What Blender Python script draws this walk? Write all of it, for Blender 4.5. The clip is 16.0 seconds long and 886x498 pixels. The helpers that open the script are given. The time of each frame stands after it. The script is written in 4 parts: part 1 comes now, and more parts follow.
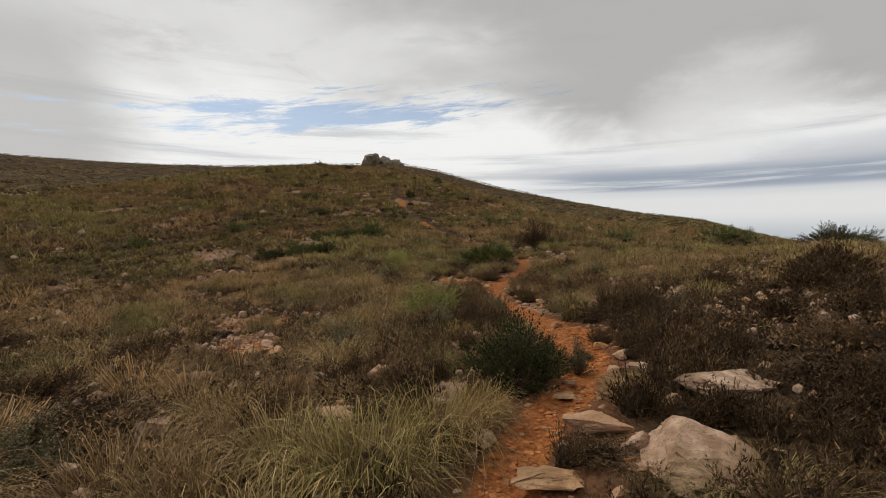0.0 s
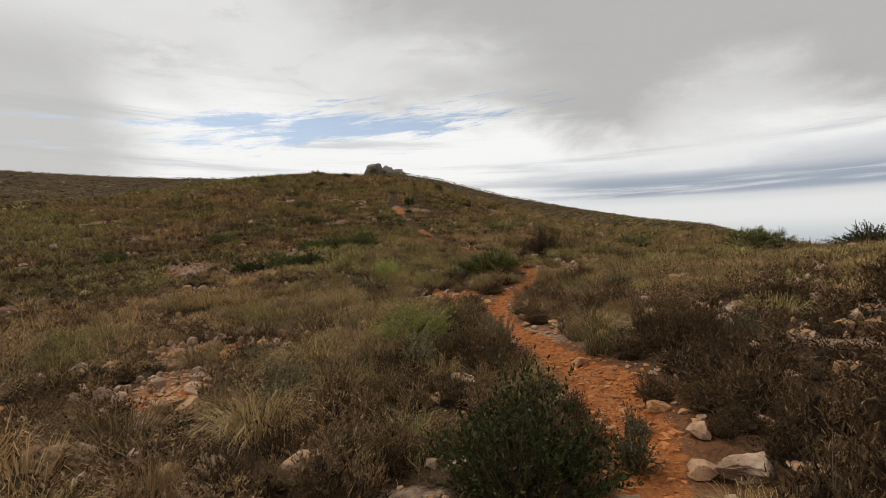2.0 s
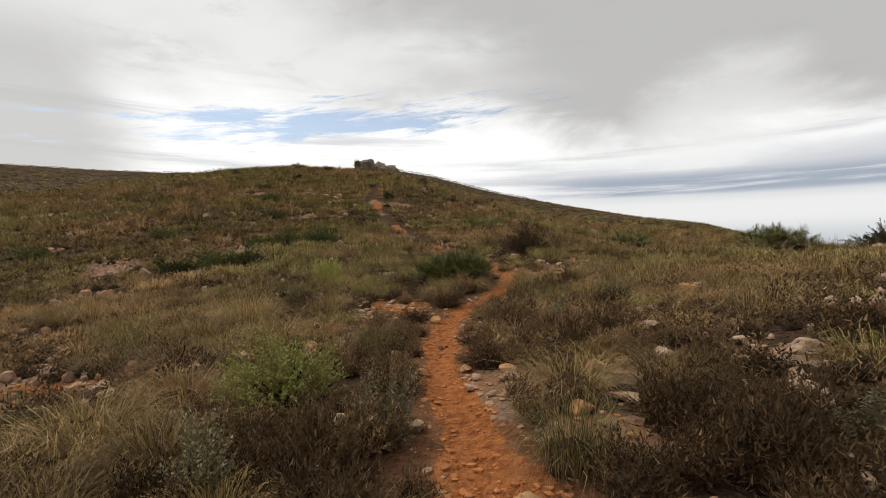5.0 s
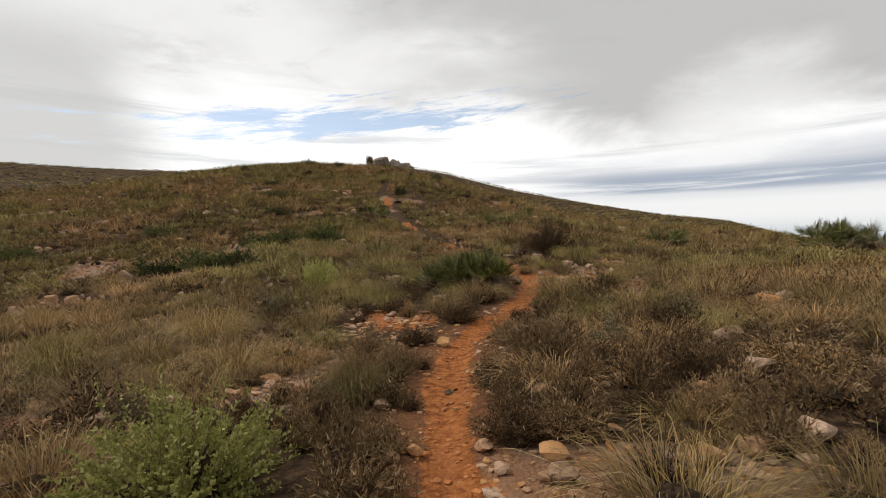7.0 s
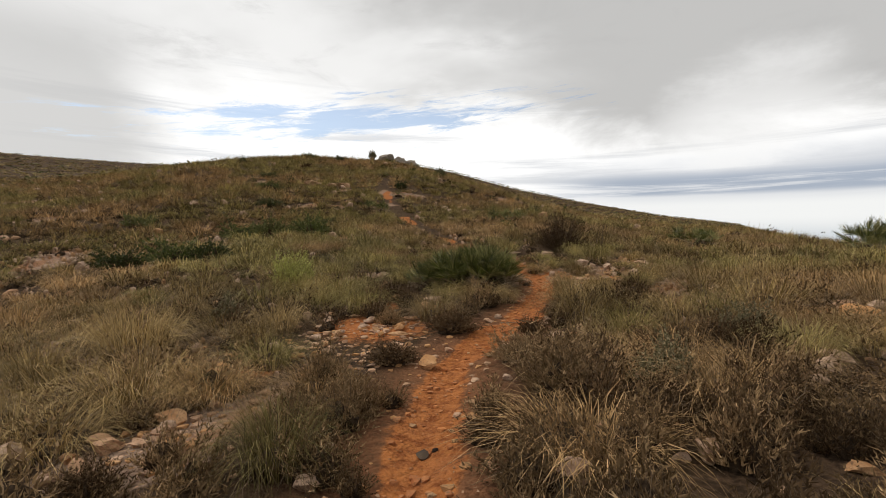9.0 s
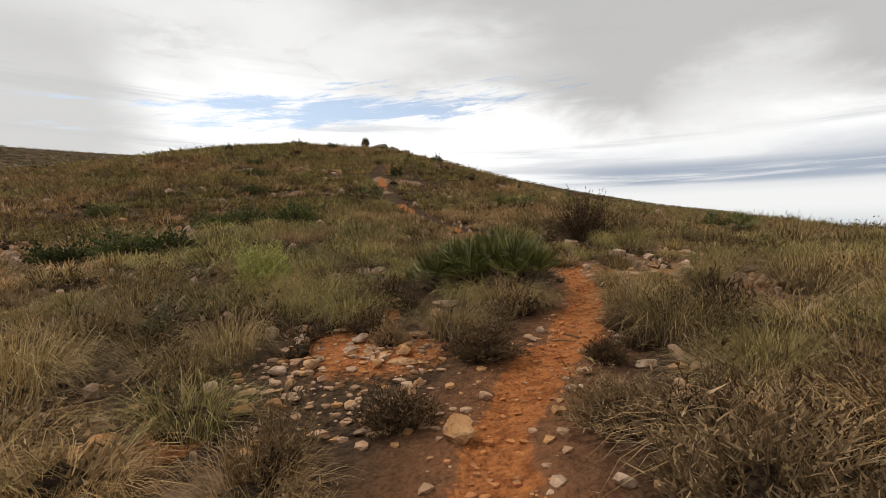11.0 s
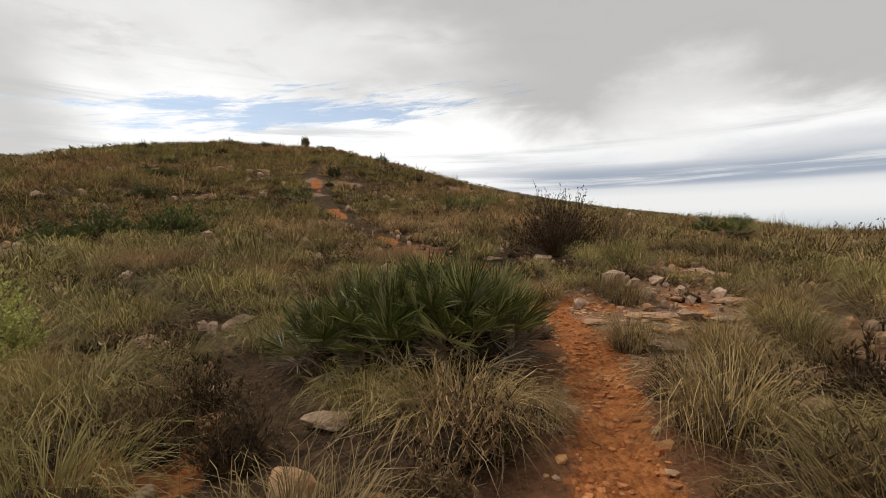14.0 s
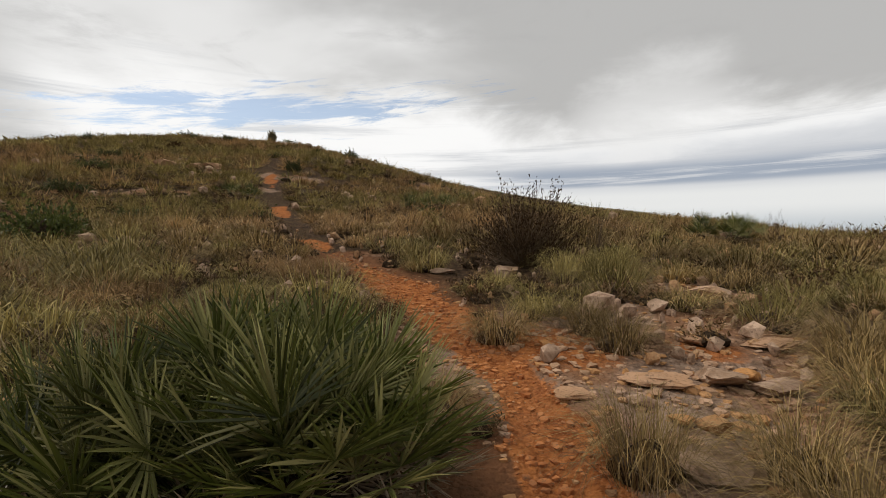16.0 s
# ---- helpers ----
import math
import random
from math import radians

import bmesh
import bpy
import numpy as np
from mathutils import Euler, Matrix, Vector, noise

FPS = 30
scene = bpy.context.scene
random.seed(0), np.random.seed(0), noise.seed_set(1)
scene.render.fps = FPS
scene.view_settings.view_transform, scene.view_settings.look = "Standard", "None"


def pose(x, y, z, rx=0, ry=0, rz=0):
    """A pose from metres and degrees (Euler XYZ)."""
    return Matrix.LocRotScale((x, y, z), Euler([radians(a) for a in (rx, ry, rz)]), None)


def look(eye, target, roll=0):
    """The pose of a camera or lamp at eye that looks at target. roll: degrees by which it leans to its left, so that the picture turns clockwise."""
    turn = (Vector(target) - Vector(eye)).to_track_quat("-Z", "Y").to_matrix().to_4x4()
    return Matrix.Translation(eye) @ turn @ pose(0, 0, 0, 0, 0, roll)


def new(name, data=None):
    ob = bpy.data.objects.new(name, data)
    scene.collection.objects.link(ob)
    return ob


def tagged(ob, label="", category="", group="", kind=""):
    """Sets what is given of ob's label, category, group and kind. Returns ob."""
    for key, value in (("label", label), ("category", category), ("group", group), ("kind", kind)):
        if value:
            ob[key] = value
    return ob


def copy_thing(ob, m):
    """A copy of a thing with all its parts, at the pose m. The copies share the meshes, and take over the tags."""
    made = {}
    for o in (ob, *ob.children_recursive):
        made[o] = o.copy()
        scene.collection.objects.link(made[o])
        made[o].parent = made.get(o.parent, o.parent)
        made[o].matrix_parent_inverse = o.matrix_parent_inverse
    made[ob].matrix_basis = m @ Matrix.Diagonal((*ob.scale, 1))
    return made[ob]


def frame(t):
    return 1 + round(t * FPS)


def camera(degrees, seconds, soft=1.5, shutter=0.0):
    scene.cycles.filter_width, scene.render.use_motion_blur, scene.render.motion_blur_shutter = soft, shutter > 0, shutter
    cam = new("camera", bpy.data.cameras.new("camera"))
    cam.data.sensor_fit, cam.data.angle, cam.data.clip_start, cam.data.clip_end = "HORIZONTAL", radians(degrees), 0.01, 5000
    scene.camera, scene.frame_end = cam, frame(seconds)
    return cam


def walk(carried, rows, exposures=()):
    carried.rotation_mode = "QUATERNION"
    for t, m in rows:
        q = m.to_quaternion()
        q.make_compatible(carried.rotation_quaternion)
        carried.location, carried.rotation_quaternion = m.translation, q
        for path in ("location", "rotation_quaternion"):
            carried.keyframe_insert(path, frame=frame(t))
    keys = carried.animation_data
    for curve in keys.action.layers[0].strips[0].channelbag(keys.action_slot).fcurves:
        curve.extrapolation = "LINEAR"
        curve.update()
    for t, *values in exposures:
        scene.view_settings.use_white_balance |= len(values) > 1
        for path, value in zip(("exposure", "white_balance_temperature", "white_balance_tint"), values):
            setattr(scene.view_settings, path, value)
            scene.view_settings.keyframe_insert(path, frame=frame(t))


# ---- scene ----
cam = camera(86.8, 16.0, soft=0.85)
METRES, EYE, TILT, LEAN, TURN = 18.4, 1.5, -1.7, 0.0, 0.0
ROWS = [
    (0.0, 0.0, 0.0, 0.0, 0.0, 0.0, -0.0),
    (0.5, 0.0021, 0.0343, -0.0004, 0.31, 0.34, 0.02),
    (1.0, 0.0085, 0.0657, -0.0016, 0.33, 0.56, 0.35),
    (1.5, 0.0118, 0.098, -0.0006, 0.48, 0.94, 0.58),
    (2.0, 0.0195, 0.1285, -0.0004, 0.59, 1.14, 0.93),
    (2.5, 0.0219, 0.1561, 0.0002, 0.51, 1.21, 1.5),
    (3.0, 0.0251, 0.1869, -0.0002, -0.15, 1.2, 1.55),
    (3.5, 0.0354, 0.2197, -0.0008, -0.88, 1.07, 1.46),
    (4.0, 0.0568, 0.2491, 0.0007, -1.22, 1.0, 1.02),
    (6.5, 0.0926, 0.3961, 0.0084, 2.04, 0.59, 0.17),
    (7.0, 0.0893, 0.4233, 0.0089, 1.82, 0.59, 0.52),
    (7.5, 0.0879, 0.4501, 0.0104, 0.96, 0.42, 0.26),
    (8.0, 0.0884, 0.4792, 0.0086, 0.89, 0.6, -0.1),
    (8.5, 0.0918, 0.5053, 0.0079, 1.37, 0.71, -0.37),
    (9.0, 0.0971, 0.5256, 0.0031, 2.35, 0.47, -0.45),
    (11.5, 0.0733, 0.6832, 0.0027, 1.27, -0.7, 0.3),
    (12.0, 0.076, 0.7163, 0.0057, 0.44, -0.6, 0.51),
    (12.5, 0.0805, 0.7483, 0.0097, -0.73, -0.56, 0.82),
    (13.0, 0.0838, 0.7815, 0.0136, -1.85, -0.5, 0.74),
    (13.5, 0.0912, 0.8135, 0.0152, -3.1, -0.25, 0.84),
    (14.0, 0.0985, 0.845, 0.018, -4.08, -0.21, 0.91),
    (14.5, 0.1133, 0.8744, 0.0205, -5.37, -0.11, 1.0),
    (15.0, 0.1239, 0.9057, 0.0216, -6.0, -0.15, 1.06),
    (15.5, 0.135, 0.9354, 0.0241, -6.44, -0.33, 1.03),
    (16.0, 0.1477, 0.9655, 0.0262, -6.46, -0.41, 0.89),
]
walk(cam, [(t, pose(0, 0, EYE, TILT, LEAN, TURN) @ pose(METRES * x, METRES * y, METRES * z, 90 + pitch, roll, yaw)) for t, x, y, z, yaw, pitch, roll in ROWS],
     exposures=[(0.0, -0.20), (2.0, -0.13), (4.0, -0.06), (6.5, 0.10), (12.5, 0.10), (14.5, -0.01), (16.0, -0.08)])

# ---------------------------------------------------------------- light: bright overcast with a blue gap
SUN_EL, SUN_AZ = 54.0, -62.0
sun = new("sun", bpy.data.lights.new("sun", "SUN"))
sun.data.energy, sun.data.angle, sun.data.color = 1.5, radians(10), (1.0, 0.93, 0.82)
sun.matrix_world = look((math.sin(radians(SUN_AZ)) * 40, math.cos(radians(SUN_AZ)) * 40, 40 * math.tan(radians(SUN_EL))), (0, 0, 0))


class Nodes:
    """Short hand for node trees."""

    def __init__(self, tree):
        self.t = tree
        tree.nodes.clear()

    def n(self, kind, **kw):
        node = self.t.nodes.new(kind)
        for k, v in kw.items():
            if k == "op":
                node.operation = v
            elif k == "blend":
                node.blend_type = v
            elif k == "data":
                node.data_type = v
        return node

    def put(self, sock, v):
        if isinstance(v, bpy.types.NodeSocket):
            self.t.links.new(v, sock)
        elif isinstance(v, tuple) and len(v) == 3 and sock.type == "RGBA":
            sock.default_value = (*v, 1)
        else:
            sock.default_value = v

    def m(self, op, a, b=0.0, c=0.0):
        node = self.n("ShaderNodeMath", op=op)
        for s, v in zip(node.inputs, (a, b, c)):
            self.put(s, v)
        return node.outputs[0]

    def mix(self, f, a, b, blend="MIX"):
        node = self.n("ShaderNodeMix", data="RGBA", blend=blend)
        self.put(node.inputs[0], f), self.put(node.inputs[6], a), self.put(node.inputs[7], b)
        return node.outputs[2]

    def ramp(self, v, a, b, lo=0.0, hi=1.0):
        node = self.n("ShaderNodeMapRange")
        node.interpolation_type = "SMOOTHSTEP"
        for s, q in zip(node.inputs[:5], (v, a, b, lo, hi)):
            self.put(s, q)
        return node.outputs[0]

    def noise(self, vec, scale, detail=4.0, rough=0.55, warp=0.0):
        node = self.n("ShaderNodeTexNoise")
        if vec is not None:
            self.put(node.inputs["Vector"], vec)
        for k, v in (("Scale", scale), ("Detail", detail), ("Roughness", rough), ("Distortion", warp)):
            node.inputs[k].default_value = v
        return node.outputs[0]

    def xyz(self, x, y, z):
        node = self.n("ShaderNodeCombineXYZ")
        for s, v in zip(node.inputs, (x, y, z)):
            self.put(s, v)
        return node.outputs[0]


def make_world():
    world = bpy.data.worlds.new("sky")
    world.use_nodes = True
    scene.world = world
    k = Nodes(world.node_tree)
    d = k.n("ShaderNodeSeparateXYZ")
    k.put(d.inputs[0], k.n("ShaderNodeTexCoord").outputs["Generated"])
    x, y, z = d.outputs
    deg = 57.29578
    az = k.m("MULTIPLY", k.m("ARCTAN2", x, y), deg)
    el = k.m("MULTIPLY", k.m("ARCSINE", z), deg)
    sky = k.n("ShaderNodeTexSky")
    sky.sky_type, sky.sun_disc = "NISHITA", False
    sky.sun_elevation, sky.sun_rotation = radians(SUN_EL), radians(SUN_AZ)
    def cloud(fa, fe, off, detail, rough, warp=0.3, slope=0.0):
        return k.noise(k.xyz(k.m("MULTIPLY", az, fa), k.m("ADD", k.m("MULTIPLY", el, fe), k.m("MULTIPLY", az, slope)), off), 1.0, detail, rough, warp)
    large, puff, low = cloud(0.030, 0.075, 5.4, 5.0, 0.5), cloud(0.060, 0.15, 7.3, 9.0, 0.6), cloud(0.030, 0.62, 2.1, 9.0, 0.64, 0.2)
    wisp = cloud(0.09, 0.24, 9.2, 9.0, 0.64, 0.5)
    # broken bright layer low down, with flat grey streaks
    under = k.mix(k.ramp(low, 0.48, 0.70, 0.0, 0.75), (1.02, 1.015, 1.005), (0.62, 0.635, 0.66))
    dusk = k.m("MULTIPLY", k.ramp(az, 2.0, 22.0), k.ramp(k.m("ADD", el, k.m("MULTIPLY", puff, 6.0)), 14.0, 10.0))
    under = k.mix(k.m("MULTIPLY", dusk, 0.8), under, (0.60, 0.62, 0.655))
    # grey deck above it, with a lobed lower edge
    rim = k.m("SUBTRACT", k.m("SUBTRACT", 16.0, k.ramp(az, -2.0, 20.0, 0.0, 4.5)), k.m("MULTIPLY", k.m("SUBTRACT", puff, 0.5), 11.0))
    deck = k.ramp(k.m("SUBTRACT", el, rim), -2.2, 3.2)
    lit = k.ramp(k.m("ADD", large, k.m("MULTIPLY", az, -0.0065)), 0.42, 0.78)
    tone = k.mix(lit, (0.52, 0.515, 0.505), (0.84, 0.835, 0.825))
    tone = k.mix(k.ramp(wisp, 0.5, 0.72, 0.0, 0.35), tone, (0.45, 0.445, 0.44))
    clouds = k.mix(deck, under, tone)
    # a lighter opening on the right
    oa, oe = k.m("DIVIDE", k.m("SUBTRACT", az, 31.0), 9.0), k.m("DIVIDE", k.m("SUBTRACT", el, 14.0), 6.0)
    opening = k.ramp(k.m("ADD", k.m("ADD", k.m("MULTIPLY", oa, oa), k.m("MULTIPLY", oe, oe)), k.m("MULTIPLY", k.m("SUBTRACT", puff, 0.5), -3.0)), 1.3, 0.0)
    clouds = k.mix(k.m("MULTIPLY", opening, 0.6), clouds, (0.88, 0.875, 0.865))
    # fog bank on the left
    fog = k.m("MULTIPLY", k.ramp(k.m("ADD", az, k.m("MULTIPLY", puff, 12.0)), -25.0, -33.0), k.ramp(el, 24.0, 17.0))
    clouds = k.mix(k.m("MULTIPLY", fog, 0.85), clouds, (0.565, 0.56, 0.55))
    # slate streaks far out over the plain
    far_mask = k.m("MULTIPLY", k.ramp(az, 6.0, 20.0), k.m("MULTIPLY", k.ramp(el, 4.6, 5.3), k.ramp(el, 7.8, 6.4)))
    clouds = k.mix(k.m("MULTIPLY", far_mask, k.ramp(low, 0.42, 0.56)), clouds, (0.38, 0.43, 0.51))
    clouds = k.mix(k.ramp(el, 5.2, 3.6, 0.0, 0.9), clouds, (0.86, 0.865, 0.85))
    clouds = k.mix(k.ramp(el, 2.6, -0.4), clouds, (0.56, 0.60, 0.63))
    # gap through which the blue shows
    ga = k.m("DIVIDE", k.m("ADD", az, 13.0), 25.0)
    gb = k.m("DIVIDE", k.m("SUBTRACT", k.m("SUBTRACT", el, 13.9), k.m("MULTIPLY", k.m("ADD", az, 13.0), 0.10)), 2.7)
    gap = k.m("SUBTRACT", 1.0, k.m("SQRT", k.m("ADD", k.m("MULTIPLY", ga, ga), k.m("MULTIPLY", gb, gb))))
    gapn = cloud(0.10, 0.85, 1.0, 10.0, 0.68, 0.5, -0.10)
    hole = k.ramp(k.m("ADD", gap, k.m("MULTIPLY", k.m("SUBTRACT", gapn, 0.5), 4.2)), 0.1, 0.8, 0.0, 0.78)
    b_cloud, b_sky = k.n("ShaderNodeBackground"), k.n("ShaderNodeBackground")
    k.put(b_cloud.inputs[0], clouds)
    b_cloud.inputs[1].default_value = 1.0
    k.put(b_sky.inputs[0], sky.outputs[0])
    b_sky.inputs[1].default_value = 0.125
    both = k.n("ShaderNodeMixShader")
    k.put(both.inputs[0], hole)
    k.t.links.new(b_cloud.outputs[0], both.inputs[1])
    k.t.links.new(b_sky.outputs[0], both.inputs[2])
    k.t.links.new(both.outputs[0], k.n("ShaderNodeOutputWorld").inputs[0])


make_world()


# ---------------------------------------------------------------- materials
def material(name, build, rough=0.9, bump=0.0, bump_dist=0.01, spec=0.3, through_light=0.0):
    mat = bpy.data.materials.new(name)
    mat.use_nodes = True
    k = Nodes(mat.node_tree)
    bsdf, out = k.n("ShaderNodeBsdfPrincipled"), k.n("ShaderNodeOutputMaterial")
    color, height = build(k)
    k.put(bsdf.inputs["Base Color"], color)
    bsdf.inputs["Roughness"].default_value = rough
    bsdf.inputs["Specular IOR Level"].default_value = spec
    if height is not None and bump:
        b = k.n("ShaderNodeBump")
        b.inputs["Strength"].default_value, b.inputs["Distance"].default_value = bump, bump_dist
        k.put(b.inputs["Height"], height)
        k.t.links.new(b.outputs[0], bsdf.inputs["Normal"])
    last = bsdf.outputs[0]
    if through_light:
        tr, mx = k.n("ShaderNodeBsdfTranslucent"), k.n("ShaderNodeMixShader")
        k.put(tr.inputs[0], color)
        mx.inputs[0].default_value = through_light
        k.t.links.new(last, mx.inputs[1]), k.t.links.new(tr.outputs[0], mx.inputs[2])
        last = mx.outputs[0]
    k.t.links.new(last, out.inputs[0])
    return mat


def where(k):
    return k.n("ShaderNodeNewGeometry").outputs["Position"]


def island(k):
    return k.n("ShaderNodeNewGeometry").outputs["Random Per Island"]


def one(k):
    return k.n("ShaderNodeObjectInfo").outputs["Random"]


def leaf_mat(name, a, b, c, spread=0.5, through_light=0.25, rough=0.6, vary=0.22, spec=0.08, warm=1.06):
    """Three tones over the blades, a slow drift over the hillside."""
    def build(k):
        r = island(k)
        col = k.mix(k.ramp(r, 0.0, spread + 0.3), a, b)
        col = k.mix(k.ramp(r, 0.72, 1.0), col, c)
        drift = k.noise(where(k), 0.35, 3.0)
        col = k.mix(k.ramp(drift, 0.35, 0.7, 0.0, 0.5), col, b)
        plant = k.n("ShaderNodeAttribute")
        plant.attribute_name = "plant"
        own = k.m("FRACT", k.m("ADD", one(k), plant.outputs["Fac"]))
        col = k.mix(k.ramp(own, 0.55, 1.0, 0.0, vary), col, c)
        tone = k.m("ADD", 0.50, k.m("MULTIPLY", k.m("FRACT", k.m("MULTIPLY", own, 7.3)), 0.76))
        return k.mix(1.0, col, k.xyz(k.m("MULTIPLY", tone, 1.06 * warm), tone, k.m("MULTIPLY", tone, 0.84)), "MULTIPLY"), None
    return material(name, build, rough, through_light=through_light, spec=spec)


def ground_build(k):
    p = where(k)
    att = k.n("ShaderNodeAttribute")
    att.attribute_name = "trail"
    trail = att.outputs["Fac"]
    att2 = k.n("ShaderNodeAttribute")
    att2.attribute_name = "stony"
    stony = att2.outputs["Fac"]
    grain, clod, wide = k.noise(p, 60.0, 4.0, 0.7), k.noise(p, 9.0, 6.0, 0.65), k.noise(p, 0.8, 4.0)
    cells = k.n("ShaderNodeTexVoronoi")
    k.put(cells.inputs["Vector"], p)
    cells.inputs["Scale"].default_value = 24.0
    duff = k.mix(k.ramp(clod, 0.35, 0.65), (0.032, 0.021, 0.014), (0.125, 0.078, 0.047))
    duff = k.mix(k.ramp(wide, 0.4, 0.65, 0.0, 0.7), duff, (0.085, 0.055, 0.030))
    att3 = k.n("ShaderNodeAttribute")
    att3.attribute_name = "verge"
    duff = k.mix(k.m("MULTIPLY", att3.outputs["Fac"], k.ramp(clod, 0.25, 0.6, 0.45, 1.0)), duff, (0.26, 0.115, 0.055))
    gravel = k.mix(k.ramp(clod, 0.3, 0.7), (0.20, 0.125, 0.085), (0.41, 0.29, 0.21))
    gravel = k.mix(k.ramp(wide, 0.42, 0.6, 0.0, 0.8), gravel, (0.30, 0.145, 0.072))
    clay = k.mix(k.ramp(clod, 0.3, 0.68), (0.22, 0.066, 0.021), (0.52, 0.195, 0.062))
    clay = k.mix(k.ramp(k.noise(p, 2.3, 5.0, 0.6), 0.45, 0.7, 0.0, 0.6), clay, (0.43, 0.160, 0.060))
    clay = k.mix(k.ramp(grain, 0.5, 0.75, 0.0, 0.6), clay, (0.56, 0.27, 0.13))
    edge = k.m("ADD", trail, k.m("MULTIPLY", k.m("SUBTRACT", clod, 0.5), 0.6))
    sedge = k.m("ADD", stony, k.m("MULTIPLY", k.m("SUBTRACT", clod, 0.5), 0.8))
    col = k.mix(k.ramp(sedge, 0.4, 0.7), duff, gravel)
    col = k.mix(k.ramp(edge, 0.35, 0.62), col, clay)
    h = k.m("ADD", k.m("MULTIPLY", cells.outputs["Distance"], -0.8), k.m("ADD", k.m("MULTIPLY", grain, 0.5), clod))
    return col, h


def rock_build(tint_lo, tint_hi, stain):
    def build(k):
        p = where(k)
        a, b, c = k.noise(p, 5.0, 7.0, 0.65, 0.4), k.noise(p, 34.0, 5.0, 0.7), k.noise(p, 1.6, 3.0)
        col = k.mix(k.ramp(a, 0.32, 0.68), tint_lo, tint_hi)
        col = k.mix(k.ramp(k.m("ADD", k.m("MULTIPLY", c, 0.6), k.m("MULTIPLY", one(k), 0.5)), 0.45, 0.8, 0.0, 0.85), col, stain)
        col = k.mix(k.ramp(b, 0.52, 0.68, 0.0, 0.75), col, (0.11, 0.078, 0.055))
        col = k.mix(k.ramp(c, 0.45, 0.7, 0.0, 0.5), col, (0.20, 0.135, 0.085))
        return col, k.m("ADD", k.m("MULTIPLY", a, 1.0), k.m("MULTIPLY", b, 0.4))
    return build


M_GROUND = material("earth", ground_build, 0.95, 1.0, 0.045, 0.05)
M_ROCK = material("limestone", rock_build((0.25, 0.152, 0.096), (0.62, 0.44, 0.315), (0.50, 0.285, 0.155)), 0.9, 0.9, 0.03, 0.08)
M_RUST = material("ochre_limestone", rock_build((0.33, 0.17, 0.078), (0.58, 0.36, 0.195), (0.54, 0.26, 0.09)), 0.9, 0.9, 0.03, 0.08)
M_CHIP = material("clay_chips", rock_build((0.30, 0.095, 0.030), (0.60, 0.255, 0.095), (0.52, 0.180, 0.055)), 0.9, 0.6, 0.01, 0.08)
M_FARROCK = material("cliff", rock_build((0.20, 0.17, 0.14), (0.37, 0.32, 0.265), (0.30, 0.245, 0.19)), 0.95, 0.9, 0.4, 0.1)
M_ESPARTO = leaf_mat("esparto", (0.068, 0.049, 0.021), (0.350, 0.265, 0.122), (0.51, 0.405, 0.245), through_light=0.12, warm=1.04)
M_GREEN = leaf_mat("green_esparto", (0.070, 0.063, 0.023), (0.350, 0.300, 0.124), (0.53, 0.45, 0.235), through_light=0.15, warm=1.02)
M_STRAW = leaf_mat("dry_esparto", (0.120, 0.080, 0.040), (0.430, 0.305, 0.160), (0.58, 0.44, 0.28), through_light=0.15)
M_THATCH = leaf_mat("dead_thatch", (0.095, 0.070, 0.047), (0.240, 0.184, 0.125), (0.44, 0.36, 0.27), through_light=0.12)
M_HEATH = leaf_mat("heath", (0.025, 0.016, 0.010), (0.116, 0.076, 0.047), (0.28, 0.19, 0.12), rough=0.85, through_light=0.05, spec=0.03, warm=1.0)
M_MOSS = leaf_mat("grey_heath", (0.065, 0.044, 0.024), (0.255, 0.185, 0.110), (0.48, 0.37, 0.245), rough=0.85, through_light=0.1, spec=0.03)
M_MASTIC = leaf_mat("mastic_leaf", (0.024, 0.036, 0.011), (0.075, 0.092, 0.027), (0.20, 0.20, 0.08), rough=0.45, spec=0.2, warm=0.97)
M_LIME = leaf_mat("young_leaf", (0.150, 0.165, 0.045), (0.42, 0.42, 0.155), (0.66, 0.62, 0.33), rough=0.5, through_light=0.3, warm=0.97)
M_CISTUS = leaf_mat("grey_leaf", (0.085, 0.080, 0.046), (0.22, 0.205, 0.135), (0.46, 0.41, 0.31), rough=0.6, warm=1.0)
M_PALM = leaf_mat("palm_leaf", (0.010, 0.016, 0.004), (0.130, 0.150, 0.034), (0.54, 0.49, 0.26), rough=0.38, through_light=0.08, vary=0.5, spec=0.35, warm=0.97)
M_PALMDRY = leaf_mat("dry_palm_leaf", (0.13, 0.10, 0.075), (0.32, 0.27, 0.21), (0.52, 0.47, 0.40))


# Near-black colour that stands in for the shade deep inside the plants.
def shade_core_build(k):
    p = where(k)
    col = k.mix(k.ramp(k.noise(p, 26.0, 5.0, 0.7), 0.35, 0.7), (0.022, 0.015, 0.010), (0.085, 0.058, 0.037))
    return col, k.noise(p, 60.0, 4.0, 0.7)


M_SHADE_CORE = material("inner_shade", shade_core_build, 0.95, 1.0, 0.02, 0.02)
M_TWIG = leaf_mat("twig", (0.10, 0.075, 0.055), (0.16, 0.125, 0.095), (0.27, 0.235, 0.195), through_light=0.0, rough=0.9)


